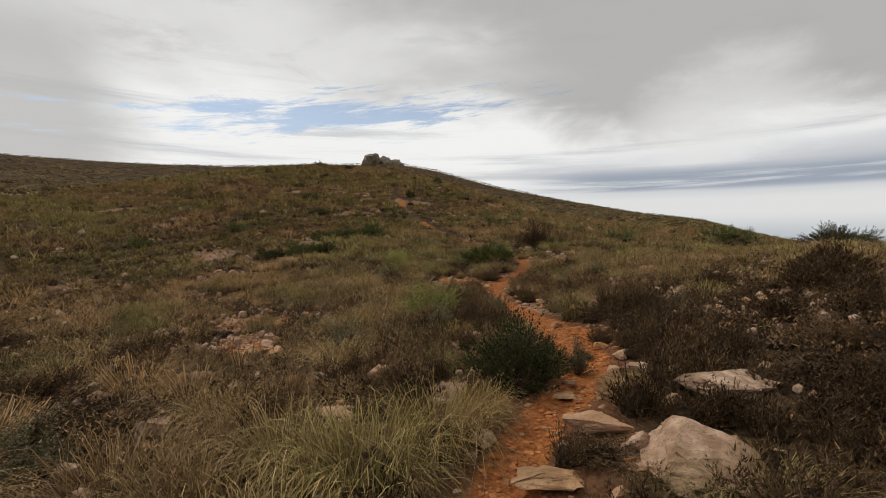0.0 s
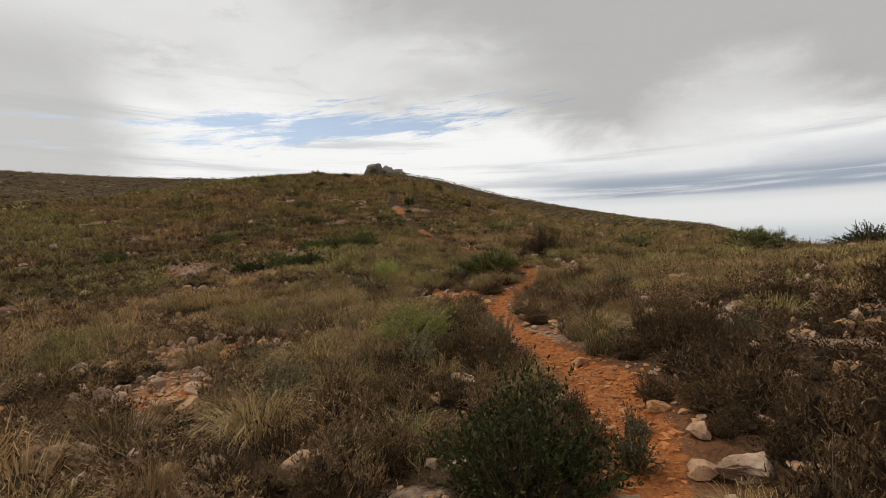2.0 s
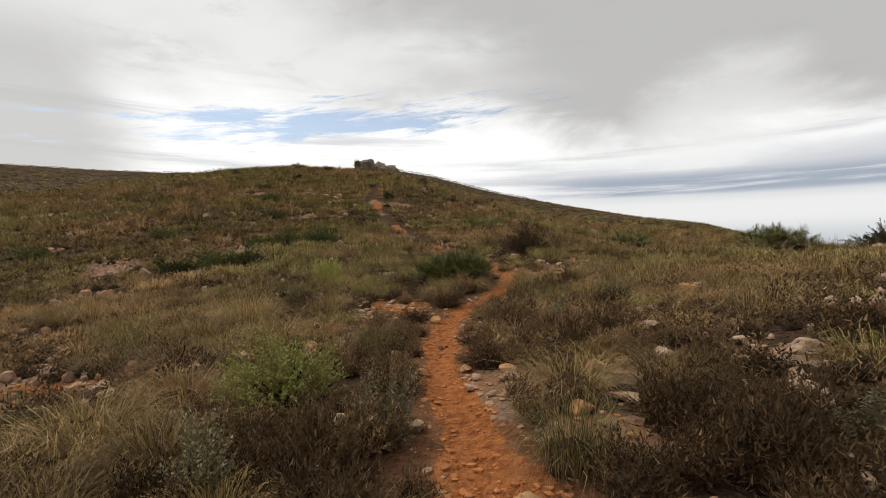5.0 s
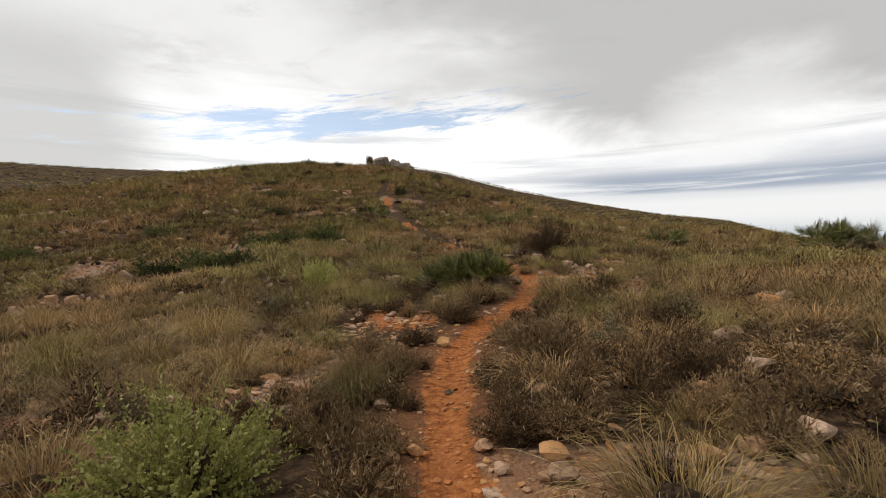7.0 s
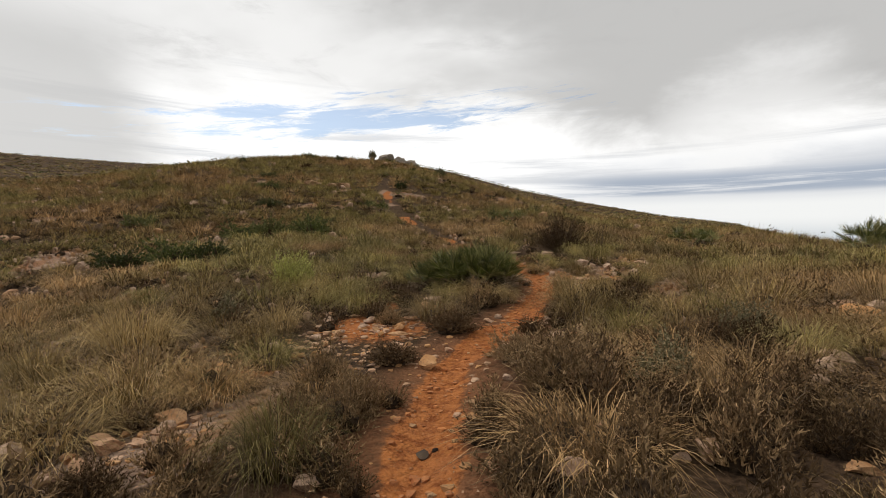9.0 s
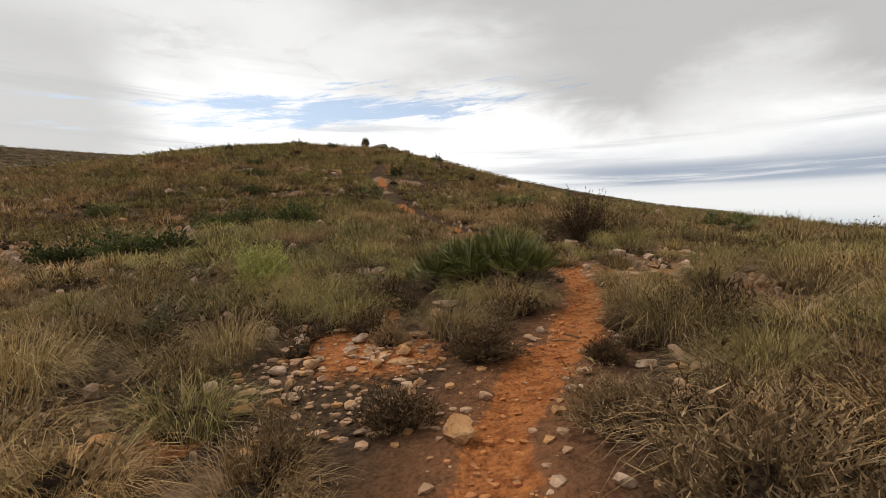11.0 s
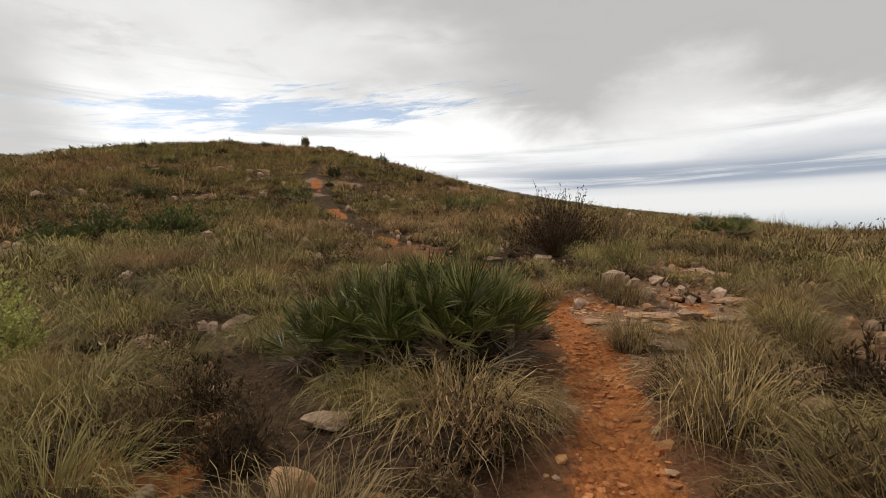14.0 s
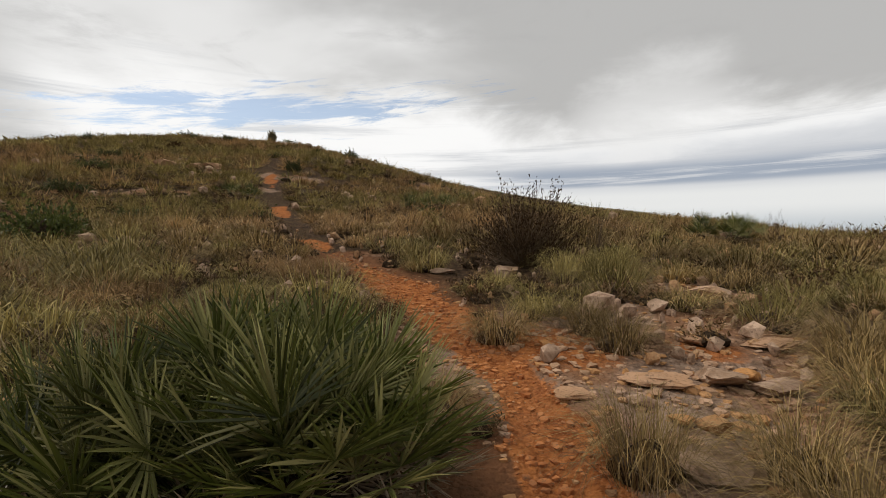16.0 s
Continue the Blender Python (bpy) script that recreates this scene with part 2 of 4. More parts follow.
# ---------------------------------------------------------------- the lie of the land
RIDGE_AZ = [-180, -90, -55, -43.2, -35, -24.7, -15, -9.8, -5.8, -1, 6.6, 14.6, 22.6, 28.8, 32.4, 37, 60, 100, 180]
RIDGE_EL = [-3, 4, 7.0, 7.19, 7.24, 7.66, 8.26, 8.5, 8.78, 7.95, 5.89, 4.09, 2.57, 1.71, 0.6, -0.6, -2.5, -4, -3]
SWELL = np.array([-0, -0.01, -0.16, -0.27, -0.15, -0.03, -0.04, 1.14, -0.17, -0.38, -0.83, -0.7, -0.02, 0.63, 0.61, -0.07, -0.6, -0.46, -0.63, 0.31, -0.2, 0.4, 0.2, 0.18, -0.2, 0.16, -0.48, 0.16, -0.23, -0.47, 0.15, 1.16, 0.38, 0.08, 0.11, -0.52, 0.81, 1.35, -0.04, 0.57, 0.15, 0.16, 0.69, 0.19, -0.29, -0.67, -0.64, 0.01, 0.01, 0.01, 0.14, 0.36, 0.68, 0.24, 0.69, 0.61, 2.34, -0.73, 4.16, 0.68, 2.03, 0.81])
BUMPS = [(a, b, 6.5) for a in range(-24, 25, 8) for b in range(0, 57, 8)] + [(a, b, 15.0) for a in (-40, -20, 0) for b in (74, 96)]
TRAIL = np.array([(0.3, -6), (0.3, 0), (0.38, 2.2), (0.52, 3.54), (0.94, 4.38), (1.58, 5.17), (1.95, 6.2), (2.0, 7.3), (1.9, 8.5), (1.72, 10), (1.55, 11.3), (1.5, 12.6), (1.55, 13.8), (1.68, 15.1), (2.18, 16.3), (2.66, 17.1), (3.0, 18.0), (3.40, 19.3), (3.64, 20.2), (3.70, 21.2), (3.58, 22.0), (3.3, 22.9), (2.95, 24.4), (2.4, 25.5), (1.0, 28), (-0.2, 32), (-1.35, 36), (-2.6, 40.5), (-4.1, 46), (-5.5, 53)], float)
rng = np.random.default_rng(7)


def value_noise(x, y, cell, seed):
    """Smooth noise from -1 to 1 on a lattice."""
    table = np.random.default_rng(seed).uniform(-1, 1, (256, 256))
    u, v = np.asarray(x) / cell, np.asarray(y) / cell
    i, j = np.floor(u).astype(int), np.floor(v).astype(int)
    f, g = u - i, v - j
    f, g = f * f * (3 - 2 * f), g * g * (3 - 2 * g)
    t = lambda a, b: table[a % 256, b % 256]
    return (t(i, j) * (1 - f) + t(i + 1, j) * f) * (1 - g) + (t(i, j + 1) * (1 - f) + t(i + 1, j + 1) * f) * g


def land(x, y):
    """Height of the hillside, without its small lumps."""
    x, y = np.asarray(x, float), np.asarray(y, float)
    r, az = np.hypot(x, y) + 1e-6, np.degrees(np.arctan2(x, y))
    crest = 275 * np.tan(np.radians(np.interp(az, RIDGE_AZ, RIDGE_EL))) + 1.5
    z = crest * np.minimum(r / 275, 1) ** 1.5
    for (a, b, s), h in zip(BUMPS, SWELL):
        z = z + h * np.exp(-((x - a) ** 2 + (y - b) ** 2) / (2 * s * s))
    # behind the ridge, and past the brow on the right, the land falls to the plain
    past = np.clip((r - 285) / 600, 0, 1)
    z = z * (1 - past) + -45 * past * past * (3 - 2 * past) - 30 * np.clip((r - 900) / 4000, 0, 1)
    return z


def from_trail(x, y):
    """Distance from the trail's middle."""
    p = np.stack([np.asarray(x, float), np.asarray(y, float)], -1)
    best = np.full(p.shape[:-1], 1e9)
    for a, b in zip(TRAIL[:-1], TRAIL[1:]):
        d = b - a
        s = np.clip(((p - a) @ d) / (d @ d), 0, 1)[..., None]
        best = np.minimum(best, np.linalg.norm(p - a - s * d, axis=-1))
    return best


def trail_half(y):
    return np.interp(y, [-6, 3, 5, 6.2, 6.9, 7.6, 8.3, 9, 11, 16, 20, 22, 23.2, 24.5, 26, 27, 28, 29, 32, 34, 37, 39, 43, 45, 48, 50], [0.25, 0.24, 0.21, 0.26, 0.31, 0.40, 0.38, 0.28, 0.21, 0.26, 0.26, 0.28, 0.36, 0.42, 0.1, 0.1, 0.3, 0.1, 0.1, 0.26, 0.28, 0.1, 0.15, 0.28, 0.24, 0.1])


def from_walk(x, y):
    """Distance from the line walked."""
    s = np.clip((np.asarray(x) * 2.7 + np.asarray(y) * 17.8) / (2.7 ** 2 + 17.8 ** 2), 0, 1)
    return np.hypot(x - 2.7 * s, y - 17.8 * s)


def stony(x, y):
    """1 where stones lie bare."""
    n = value_noise(x, y, 2.6, 3) * 0.6 + value_noise(x, y, 0.9, 4) * 0.4
    for a, b, r in ((0.5, 17.0, 1.1), (5.6, 20.9, 2.0), (5.1, 20.6, 1.3), (6.3, 21.6, 1.2), (-4.2, 9.6, 1.3), (-0.6, 13.6, 0.9), (4.8, 13.0, 0.5), (-12.5, 25.5, 2.5), (-4.5, 12.5, 1.6), (1.5, 3.4, 0.8), (4.2, 22.3, 0.9), (6.8, 23.8, 1.0), (5.6, 10.5, 0.6)):
        n = n + 0.9 * np.exp(-((x - a) ** 2 + (y - b) ** 2) / (2 * (r * 0.7) ** 2))
    return np.clip((n - 0.34) / 0.25, 0, 1)


def ground(x, y):
    """Height of the ground as it is built."""
    x, y = np.asarray(x, float), np.asarray(y, float)
    d = from_trail(x, y)
    worn = np.clip(1 - d / (trail_half(y) * 1.5), 0, 1)
    near = np.clip(1 - np.hypot(x - 2, y - 14) / 60, 0, 1)
    lumps = value_noise(x, y, 1.1, 11) * 0.045 + value_noise(x, y, 0.37, 12) * 0.018
    return land(x, y) + lumps * near * (1 - 0.7 * worn) - 0.06 * worn * worn * (3 - 2 * worn)


def mesh_of(name, verts, faces, mats, index=None, smooth=False):
    """A mesh from arrays of points and triangles."""
    me = bpy.data.meshes.new(name)
    verts, faces = np.asarray(verts, np.float32), np.asarray(faces, np.int32)
    n = faces.shape[1]
    me.vertices.add(len(verts)), me.loops.add(faces.size), me.polygons.add(len(faces))
    me.vertices.foreach_set("co", verts.ravel())
    me.loops.foreach_set("vertex_index", faces.ravel())
    me.polygons.foreach_set("loop_start", np.arange(0, faces.size, n, dtype=np.int32))
    me.polygons.foreach_set("use_smooth", np.full(len(faces), smooth))
    for m in mats:
        me.materials.append(m)
    if index is not None:
        me.polygons.foreach_set("material_index", np.asarray(index, np.int32))
    me.update(calc_edges=True)
    return me


def build_ground():
    def axis(lo, hi, step, out_lo, out_hi):
        mid = list(np.arange(lo, hi, step))
        a, s, up = hi, step, []
        while a < out_hi:
            up.append(a)
            s *= 1.09
            a += s
        a, s, down = lo - step, step, []
        while a > out_lo:
            down.append(a)
            s *= 1.12
            a -= s
        return np.array(down[::-1] + mid + up)
    xs, ys = axis(-6, 8, 0.11, -3400, 3400), axis(1, 29, 0.13, -2500, 3400)
    gx, gy = np.meshgrid(xs, ys)
    z = ground(gx, gy)
    verts = np.stack([gx, gy, z], -1).reshape(-1, 3)
    idx = np.arange(gx.size).reshape(gx.shape)
    faces = np.stack([idx[:-1, :-1], idx[:-1, 1:], idx[1:, 1:], idx[1:, :-1]], -1).reshape(-1, 4)
    me = mesh_of("ground", verts, faces, [M_GROUND], smooth=True)
    d = from_trail(gx, gy)
    rag = 1 + 0.35 * value_noise(gx, gy, 0.55, 51) + 0.2 * value_noise(gx, gy, 0.2, 52)
    worn = np.clip(1.5 - d / (trail_half(gy) * rag), 0, 1)
    worn *= np.interp(gy, [25, 26, 27, 27.5, 28.6, 29, 33, 34, 37, 38, 43, 44, 47, 49], [1, 0.5, 0, 0.9, 0.9, 0, 0, 1, 1, 0, 0, 1, 1, 0])
    for a, c, q in ((0.45, 16.9, 0.8), (0.2, 18.3, 0.45), (-4.0, 9.4, 0.7), (5.6, 21.7, 0.3), (7.0, 16.4, 0.5), (-5.0, 12.6, 0.8), (-0.7, 15.0, 0.35), (4.3, 22.0, 0.6)):
        worn = np.maximum(worn, 0.75 * np.exp(-((gx - a) ** 2 + (gy - c) ** 2) / (2 * q * q)))
    bare = stony(gx, gy) * (np.hypot(gx, gy) < 70)
    for key, val in (("trail", worn), ("stony", bare), ("verge", np.clip(1.25 - d / 0.75, 0, 1) * (gy < 27))):
        me.attributes.new(key, "FLOAT", "POINT").data.foreach_set("value", val.astype(np.float32).ravel())
    return tagged(new("ground", me), "brown stony hillside earth with a worn orange clay trail", "ground", kind="structure")


build_ground()


# ---------------------------------------------------------------- shapes of the plants
def blades(n, spread, height, width, root=0.42, seed=0, segs=3, outer=0.0):
    """Points and triangles of a clump of narrow blades that rise and arch over."""
    g = np.random.default_rng(seed)
    az, k = g.uniform(0, 2 * np.pi, n), outer + (1 - outer) * g.uniform(0, 1, n) ** 0.5
    out = np.stack([np.cos(az), np.sin(az), 0 * az], -1)
    up = np.array([0, 0, 1.0])
    base = out * (root * spread * 0.5 * np.sqrt(g.uniform(0, 1, n)))[:, None]
    size = g.uniform(0.6, 1.15, n)
    bow = base + out * (spread * 0.5 * 0.46 * k * size)[:, None] + up * (height * (0.80 + 0.45 * g.uniform(0, 1, n)) * size)[:, None]
    side = np.stack([-np.sin(az), np.cos(az), g.normal(0, 0.3, n)], -1)
    side /= np.linalg.norm(side, axis=1)[:, None]
    tip = base + out * (spread * 0.5 * (0.10 + 0.92 * k) * size)[:, None] + up * (height * size * np.clip(0.86 - 0.84 * k ** 1.4 + g.normal(0, 0.13, n), 0.02, 1.1))[:, None] + side * (g.normal(0, 0.20, n) * spread)[:, None]
    rows = []
    for i, q in enumerate(np.linspace(0, 1, segs + 1)):
        c = (1 - q) ** 2 * base + 2 * q * (1 - q) * bow + q * q * tip
        c = c + side * (np.sin(q * 5.0 + az * 7) * 0.035 * spread * q)[:, None]
        w = width * (1 - 0.5 * q)
        rows += [c - side * w / 2, c + side * w / 2] if i < segs else [c]
    v = np.stack(rows, 1)
    per = v.shape[1]
    f = []
    for i in range(segs - 1):
        f += [(2 * i, 2 * i + 1, 2 * i + 3), (2 * i, 2 * i + 3, 2 * i + 2)]
    f.append((2 * segs - 2, 2 * segs - 1, 2 * segs))
    f = (np.arange(n)[:, None, None] * per + np.array(f)[None]).reshape(-1, 3)
    return v.reshape(-1, 3), f


def heart(spread, height, seed, sub=1):
    """A lumpy low dome: a plant's dead core, near black as its inner shade."""
    g = np.random.default_rng(seed)
    bm = bmesh.new()
    bmesh.ops.create_icosphere(bm, subdivisions=sub, radius=1.0)
    v = np.array([p.co for p in bm.verts])
    f = np.array([[q.index for q in p.verts] for p in bm.faces])
    bm.free()
    v *= g.uniform(0.72, 1.15, (len(v), 1))
    v[:, 2] = np.maximum(v[:, 2], -0.12)
    return v * np.array([spread / 2, spread / 2, height]), f


def dome_stems(n, spread, height, g, lift=0.15):
    """Ends of stems that fill an uneven dome."""
    az = g.uniform(0, 2 * np.pi, n)
    up = np.arcsin(g.uniform(lift, 1, n) ** 0.9)
    lump = 0.8 + 0.25 * np.sin(az * 2 + g.uniform(0, 6)) * np.cos(up * 3) + g.normal(0, 0.09, n)
    return np.stack([np.cos(az) * np.cos(up) * spread / 2 * lump, np.sin(az) * np.cos(up) * spread / 2 * lump, np.sin(up) * height * lump], -1)


def stems_mesh(ends, thick, g, bend=0.12):
    """Thin bent three-sided stems from the root to the ends."""
    n = len(ends)
    root = ends * np.array([0.12, 0.12, 0]) + g.normal(0, 0.012, (n, 3)) * np.array([1, 1, 0])
    mid = (root + ends) / 2 + g.normal(0, bend, (n, 3)) * np.linalg.norm(ends, axis=1)[:, None] * 0.5
    ring = np.array([(1, 0, 0.2), (-0.5, 0.86, -0.1), (-0.5, -0.86, -0.1)])
    v = np.concatenate([root[:, None] + ring * thick, mid[:, None] + ring * thick * 0.7, ends[:, None]], 1)
    f = []
    for i in range(3):
        j = (i + 1) % 3
        f += [(i, j, 3 + j), (i, 3 + j, 3 + i), (3 + i, 3 + j, 6)]
    return v.reshape(-1, 3), (np.arange(n)[:, None, None] * 7 + np.array(f)[None]).reshape(-1, 3), root, mid


def leaves(root, mid, ends, per, size, width, g, up=0.5, tri=False, start=0.35):
    """Small leaves set along the stems."""
    n = len(ends)
    q = g.uniform(start, 1.02, (n, per))[..., None]
    p = (1 - q) ** 2 * root[:, None] + 2 * q * (1 - q) * mid[:, None] + q * q * ends[:, None]
    along = (ends - root)[:, None] / np.linalg.norm(ends - root, axis=1)[:, None, None]
    way = along * 0.6 + g.normal(0, 0.62, (n, per, 3)) + np.array([0, 0, up])
    way /= np.linalg.norm(way, axis=-1)[..., None]
    side = np.cross(way, g.normal(0, 1, (n, per, 3)))
    side /= np.linalg.norm(side, axis=-1)[..., None] + 1e-9
    p, way, side = (a.reshape(-1, 3) for a in (p, way, side))
    ln = (size * g.uniform(0.6, 1.3, len(p)))[:, None]
    w = (width * g.uniform(0.7, 1.2, len(p)))[:, None]
    if tri:
        v = np.stack([p - side * w / 2, p + side * w / 2, p + way * ln], 1)
        return v.reshape(-1, 3), np.arange(len(p) * 3).reshape(-1, 3)
    v = np.stack([p, p + way * ln * 0.5 - side * w / 2, p + way * ln, p + way * ln * 0.5 + side * w / 2], 1)
    f = np.arange(len(p))[:, None, None] * 4 + np.array([(0, 1, 2), (0, 2, 3)])
    return v.reshape(-1, 3), f.reshape(-1, 3)


def shrub_shapes(spread, height, n, per, size, width, seed, up=0.5, tri=False, thick=0.005, start=0.35, lift=0.15, step=1):
    g = np.random.default_rng(seed)
    ends = dome_stems(n, spread, height, g, lift)
    sv, sf, root, mid = stems_mesh(ends, thick, g)
    lv, lf = leaves(root, mid, ends, per, size, width, g, up, tri, start)
    sv, sf = sv[: len(ends) // step * 7], sf[: len(ends) // step * 9]
    return (sv, sf), (lv, lf)


def stand(x, y, turn=0.0, sx=1.0, sz=1.0, sink=0.015):
    return Matrix.Translation((x, y, float(ground(x, y)) - sink)) @ Matrix.Rotation(turn, 4, "Z") @ Matrix.Diagonal((sx, sx, sz, 1))


def shrub_thing(name, shapes, foliage_mat, label, category, m, group="", twig=None, dense=True):
    """A shrub: an Empty at its foot with stems and foliage."""
    ob = tagged(new(name), label, category, group)
    ob.matrix_world = m
    for part_name, (v, f), mat in (("branchwork", shapes[0], twig or M_TWIG), ("foliage", shapes[1], foliage_mat)):
        mats, index = [mat], None
        # Dense shrubs get a dark dome added inside as painted shade.
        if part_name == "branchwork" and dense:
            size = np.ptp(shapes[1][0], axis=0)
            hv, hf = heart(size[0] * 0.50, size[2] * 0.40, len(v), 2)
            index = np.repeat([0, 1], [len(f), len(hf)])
            v, f, mats = np.concatenate([v, hv]), np.concatenate([f, hf + len(v)]), [mat, M_SHADE_CORE]
        p = new(part_name, mesh_of(part_name, v, f, mats, index))
        p.parent = ob
    return ob


def shrub_copy(ob, m):
    made = copy_thing(ob, m)
    made.matrix_basis = m
    return made


# ---------------------------------------------------------------- rocks
def rock_shape(seed, cuts=11, sub=3, rough=0.07):
    """A broken block: a ball cut by planes, with a flat foot."""
    g = np.random.default_rng(seed)
    bm = bmesh.new()
    bmesh.ops.create_icosphere(bm, subdivisions=sub, radius=1.0)
    v = np.array([p.co for p in bm.verts])
    f = np.array([[q.index for q in p.verts] for p in bm.faces])
    bm.free()
    v *= np.array([1, g.uniform(0.6, 0.95), 0.9])
    for _ in range(cuts):
        nrm = g.normal(0, 1, 3)
        nrm /= np.linalg.norm(nrm)
        off = g.uniform(0.36, 0.66)
        over = np.maximum(v @ nrm - off, 0)
        v -= over[:, None] * nrm
    layers = sum(np.array([noise.noise(Vector(p * s) + Vector((seed, s, 0))) for p in v]) * a for s, a in ((2.1, 1.5), (5.3, 0.9), (11.0, 0.6)))
    steps = np.round(v[:, 2] * 5 + layers) / 5 - v[:, 2]
    v *= (1 + rough * layers)[:, None]
    v[:, :2] *= (1 + 0.35 * rough / 0.05 * np.clip(steps, -0.1, 0.1))[:, None]
    lo, hi = v.min(0), v.max(0)
    v = (v - (lo + hi) / 2) / (hi[0] - lo[0])
    v[:, 2] -= v[:, 2].min()
    v[:, 2] /= v[:, 2].max()
    return v, f


# ---------------------------------------------------------------- where the rocks and big clumps stand: x, y, width, height
PALE_ROCKS_A = [(1.79, 3.18, 0.82, 0.29), (1.52, 3.58, 0.22, 0.18), (1.30, 3.91, 0.55, 0.15), (-2.46, 4.06, 0.35, 0.08), (-3.11, 4.46, 0.34, 0.13), (-1.12, 4.99, 0.55, 0.09), (2.70, 4.45, 0.95, 0.20), (-0.10, 5.09, 0.32, 0.05), (-3.17, 5.10, 0.39, 0.21), (1.43, 5.20, 0.16, 0.07), (2.61, 5.26, 0.29, 0.08), (2.28, 5.39, 0.48, 0.14), (-2.44, 5.79, 0.24, 0.07), (2.77, 6.00, 0.22, 0.09), (3.39, 6.01, 0.20, 0.08), (-0.78, 6.03, 0.44, 0.23), (-1.79, 6.08, 0.21, 0.11), (-1.71, 6.40, 0.31, 0.25), (-0.41, 6.75, 0.36, 0.07), (-5.12, 6.84, 0.28, 0.23), (2.74, 7.18, 0.14, 0.09), (-3.70, 7.30, 0.51, 0.17)]
PALE_ROCKS_B = [(2.56, 7.44, 0.11, 0.04), (0.26, 7.48, 0.24, 0.12), (1.57, 7.60, 0.18, 0.05), (2.85, 7.62, 0.25, 0.08), (0.54, 8.10, 0.34, 0.10), (4.20, 9.38, 0.30, 0.10), (-3.48, 9.49, 0.44, 0.11), (3.17, 9.70, 0.38, 0.06), (2.20, 10.22, 0.21, 0.12), (2.05, 10.31, 0.16, 0.05), (6.01, 10.54, 0.52, 0.05), (1.85, 10.65, 0.14, 0.06), (-6.19, 10.65, 0.44, 0.14), (3.42, 10.67, 0.28, 0.04), (-1.35, 10.69, 0.17, 0.07), (5.45, 10.72, 0.35, 0.14), (2.31, 10.77, 0.19, 0.12), (4.68, 10.83, 0.25, 0.06), (4.09, 11.06, 0.24, 0.18), (1.14, 11.18, 0.15, 0.09), (5.19, 11.37, 0.29, 0.09), (-6.94, 11.86, 1.03, 0.39)]
PALE_ROCKS_C = [(-2.99, 11.96, 0.21, 0.13), (0.87, 12.41, 0.15, 0.14), (2.21, 12.44, 0.10, 0.05), (3.10, 12.49, 0.13, 0.07), (4.58, 12.57, 0.36, 0.16), (5.25, 13.01, 0.28, 0.18), (-0.98, 13.19, 0.27, 0.11), (6.32, 13.78, 0.26, 0.14), (-5.82, 14.38, 0.66, 0.15), (5.46, 14.40, 0.33, 0.08), (4.72, 14.41, 0.34, 0.07), (3.27, 15.07, 0.09, 0.05), (0.43, 15.08, 0.17, 0.05), (3.06, 15.16, 0.09, 0.05), (3.52, 15.27, 0.20, 0.07), (-1.25, 15.29, 0.21, 0.10), (3.75, 15.32, 0.17, 0.06), (3.35, 15.44, 0.14, 0.03), (-3.14, 15.63, 0.54, 0.16), (1.63, 15.63, 0.11, 0.06), (0.02, 15.69, 0.16, 0.06), (3.43, 15.90, 0.16, 0.07)]
PALE_ROCKS_D = [(3.09, 16.12, 0.24, 0.05), (-0.30, 16.24, 0.18, 0.07), (3.46, 16.25, 0.15, 0.06), (0.27, 16.80, 0.17, 0.07), (7.48, 16.80, 0.33, 0.12), (-0.39, 16.85, 0.19, 0.05), (-2.84, 16.96, 0.50, 0.12), (0.97, 17.32, 0.30, 0.04), (2.38, 17.48, 0.12, 0.07), (-0.50, 17.64, 0.25, 0.06), (4.54, 18.48, 0.26, 0.13), (1.22, 18.79, 0.38, 0.12), (4.36, 19.92, 0.36, 0.09), (4.73, 19.99, 0.26, 0.05), (-10.11, 20.19, 0.97, 0.30), (-0.86, 20.44, 0.35, 0.14), (-9.69, 20.75, 1.08, 0.43), (5.54, 20.87, 0.44, 0.09), (4.01, 20.95, 0.28, 0.05), (5.20, 21.05, 0.40, 0.12), (4.68, 21.07, 0.50, 0.08), (7.09, 21.17, 0.39, 0.13)]
PALE_ROCKS_E = [(-0.18, 21.19, 0.30, 0.08), (6.22, 21.72, 0.48, 0.08), (5.58, 21.86, 0.24, 0.10), (7.28, 23.28, 0.48, 0.13), (-9.80, 23.50, 0.50, 0.79), (6.91, 23.60, 0.58, 0.16), (4.55, 25.10, 0.41, 0.18), (3.55, 25.31, 0.39, 0.09), (-21.18, 26.22, 0.95, 0.24), (-18.07, 29.43, 0.83, 0.30)]
OCHRE_ROCKS_A = [(0.75, 3.29, 0.52, 0.11), (1.78, 4.84, 0.37, 0.17), (1.25, 4.91, 0.30, 0.05), (2.22, 6.55, 0.19, 0.09), (-2.98, 8.34, 0.36, 0.20), (2.03, 8.37, 0.18, 0.18), (5.05, 8.56, 0.16, 0.08), (-6.54, 9.54, 0.35, 0.16), (3.79, 10.90, 0.19, 0.06), (-4.02, 11.56, 0.39, 0.56), (3.97, 12.27, 0.18, 0.05), (-1.14, 13.01, 0.13, 0.11), (-0.91, 14.77, 0.32, 0.17), (3.31, 14.94, 0.17, 0.05), (1.41, 15.00, 0.21, 0.12), (-0.07, 15.58, 0.15, 0.09), (-1.19, 15.62, 0.23, 0.06), (6.88, 15.88, 0.44, 0.22), (0.01, 16.29, 0.15, 0.15), (0.85, 16.49, 0.30, 0.05), (0.49, 16.67, 0.11, 0.06), (0.84, 16.83, 0.15, 0.13)]
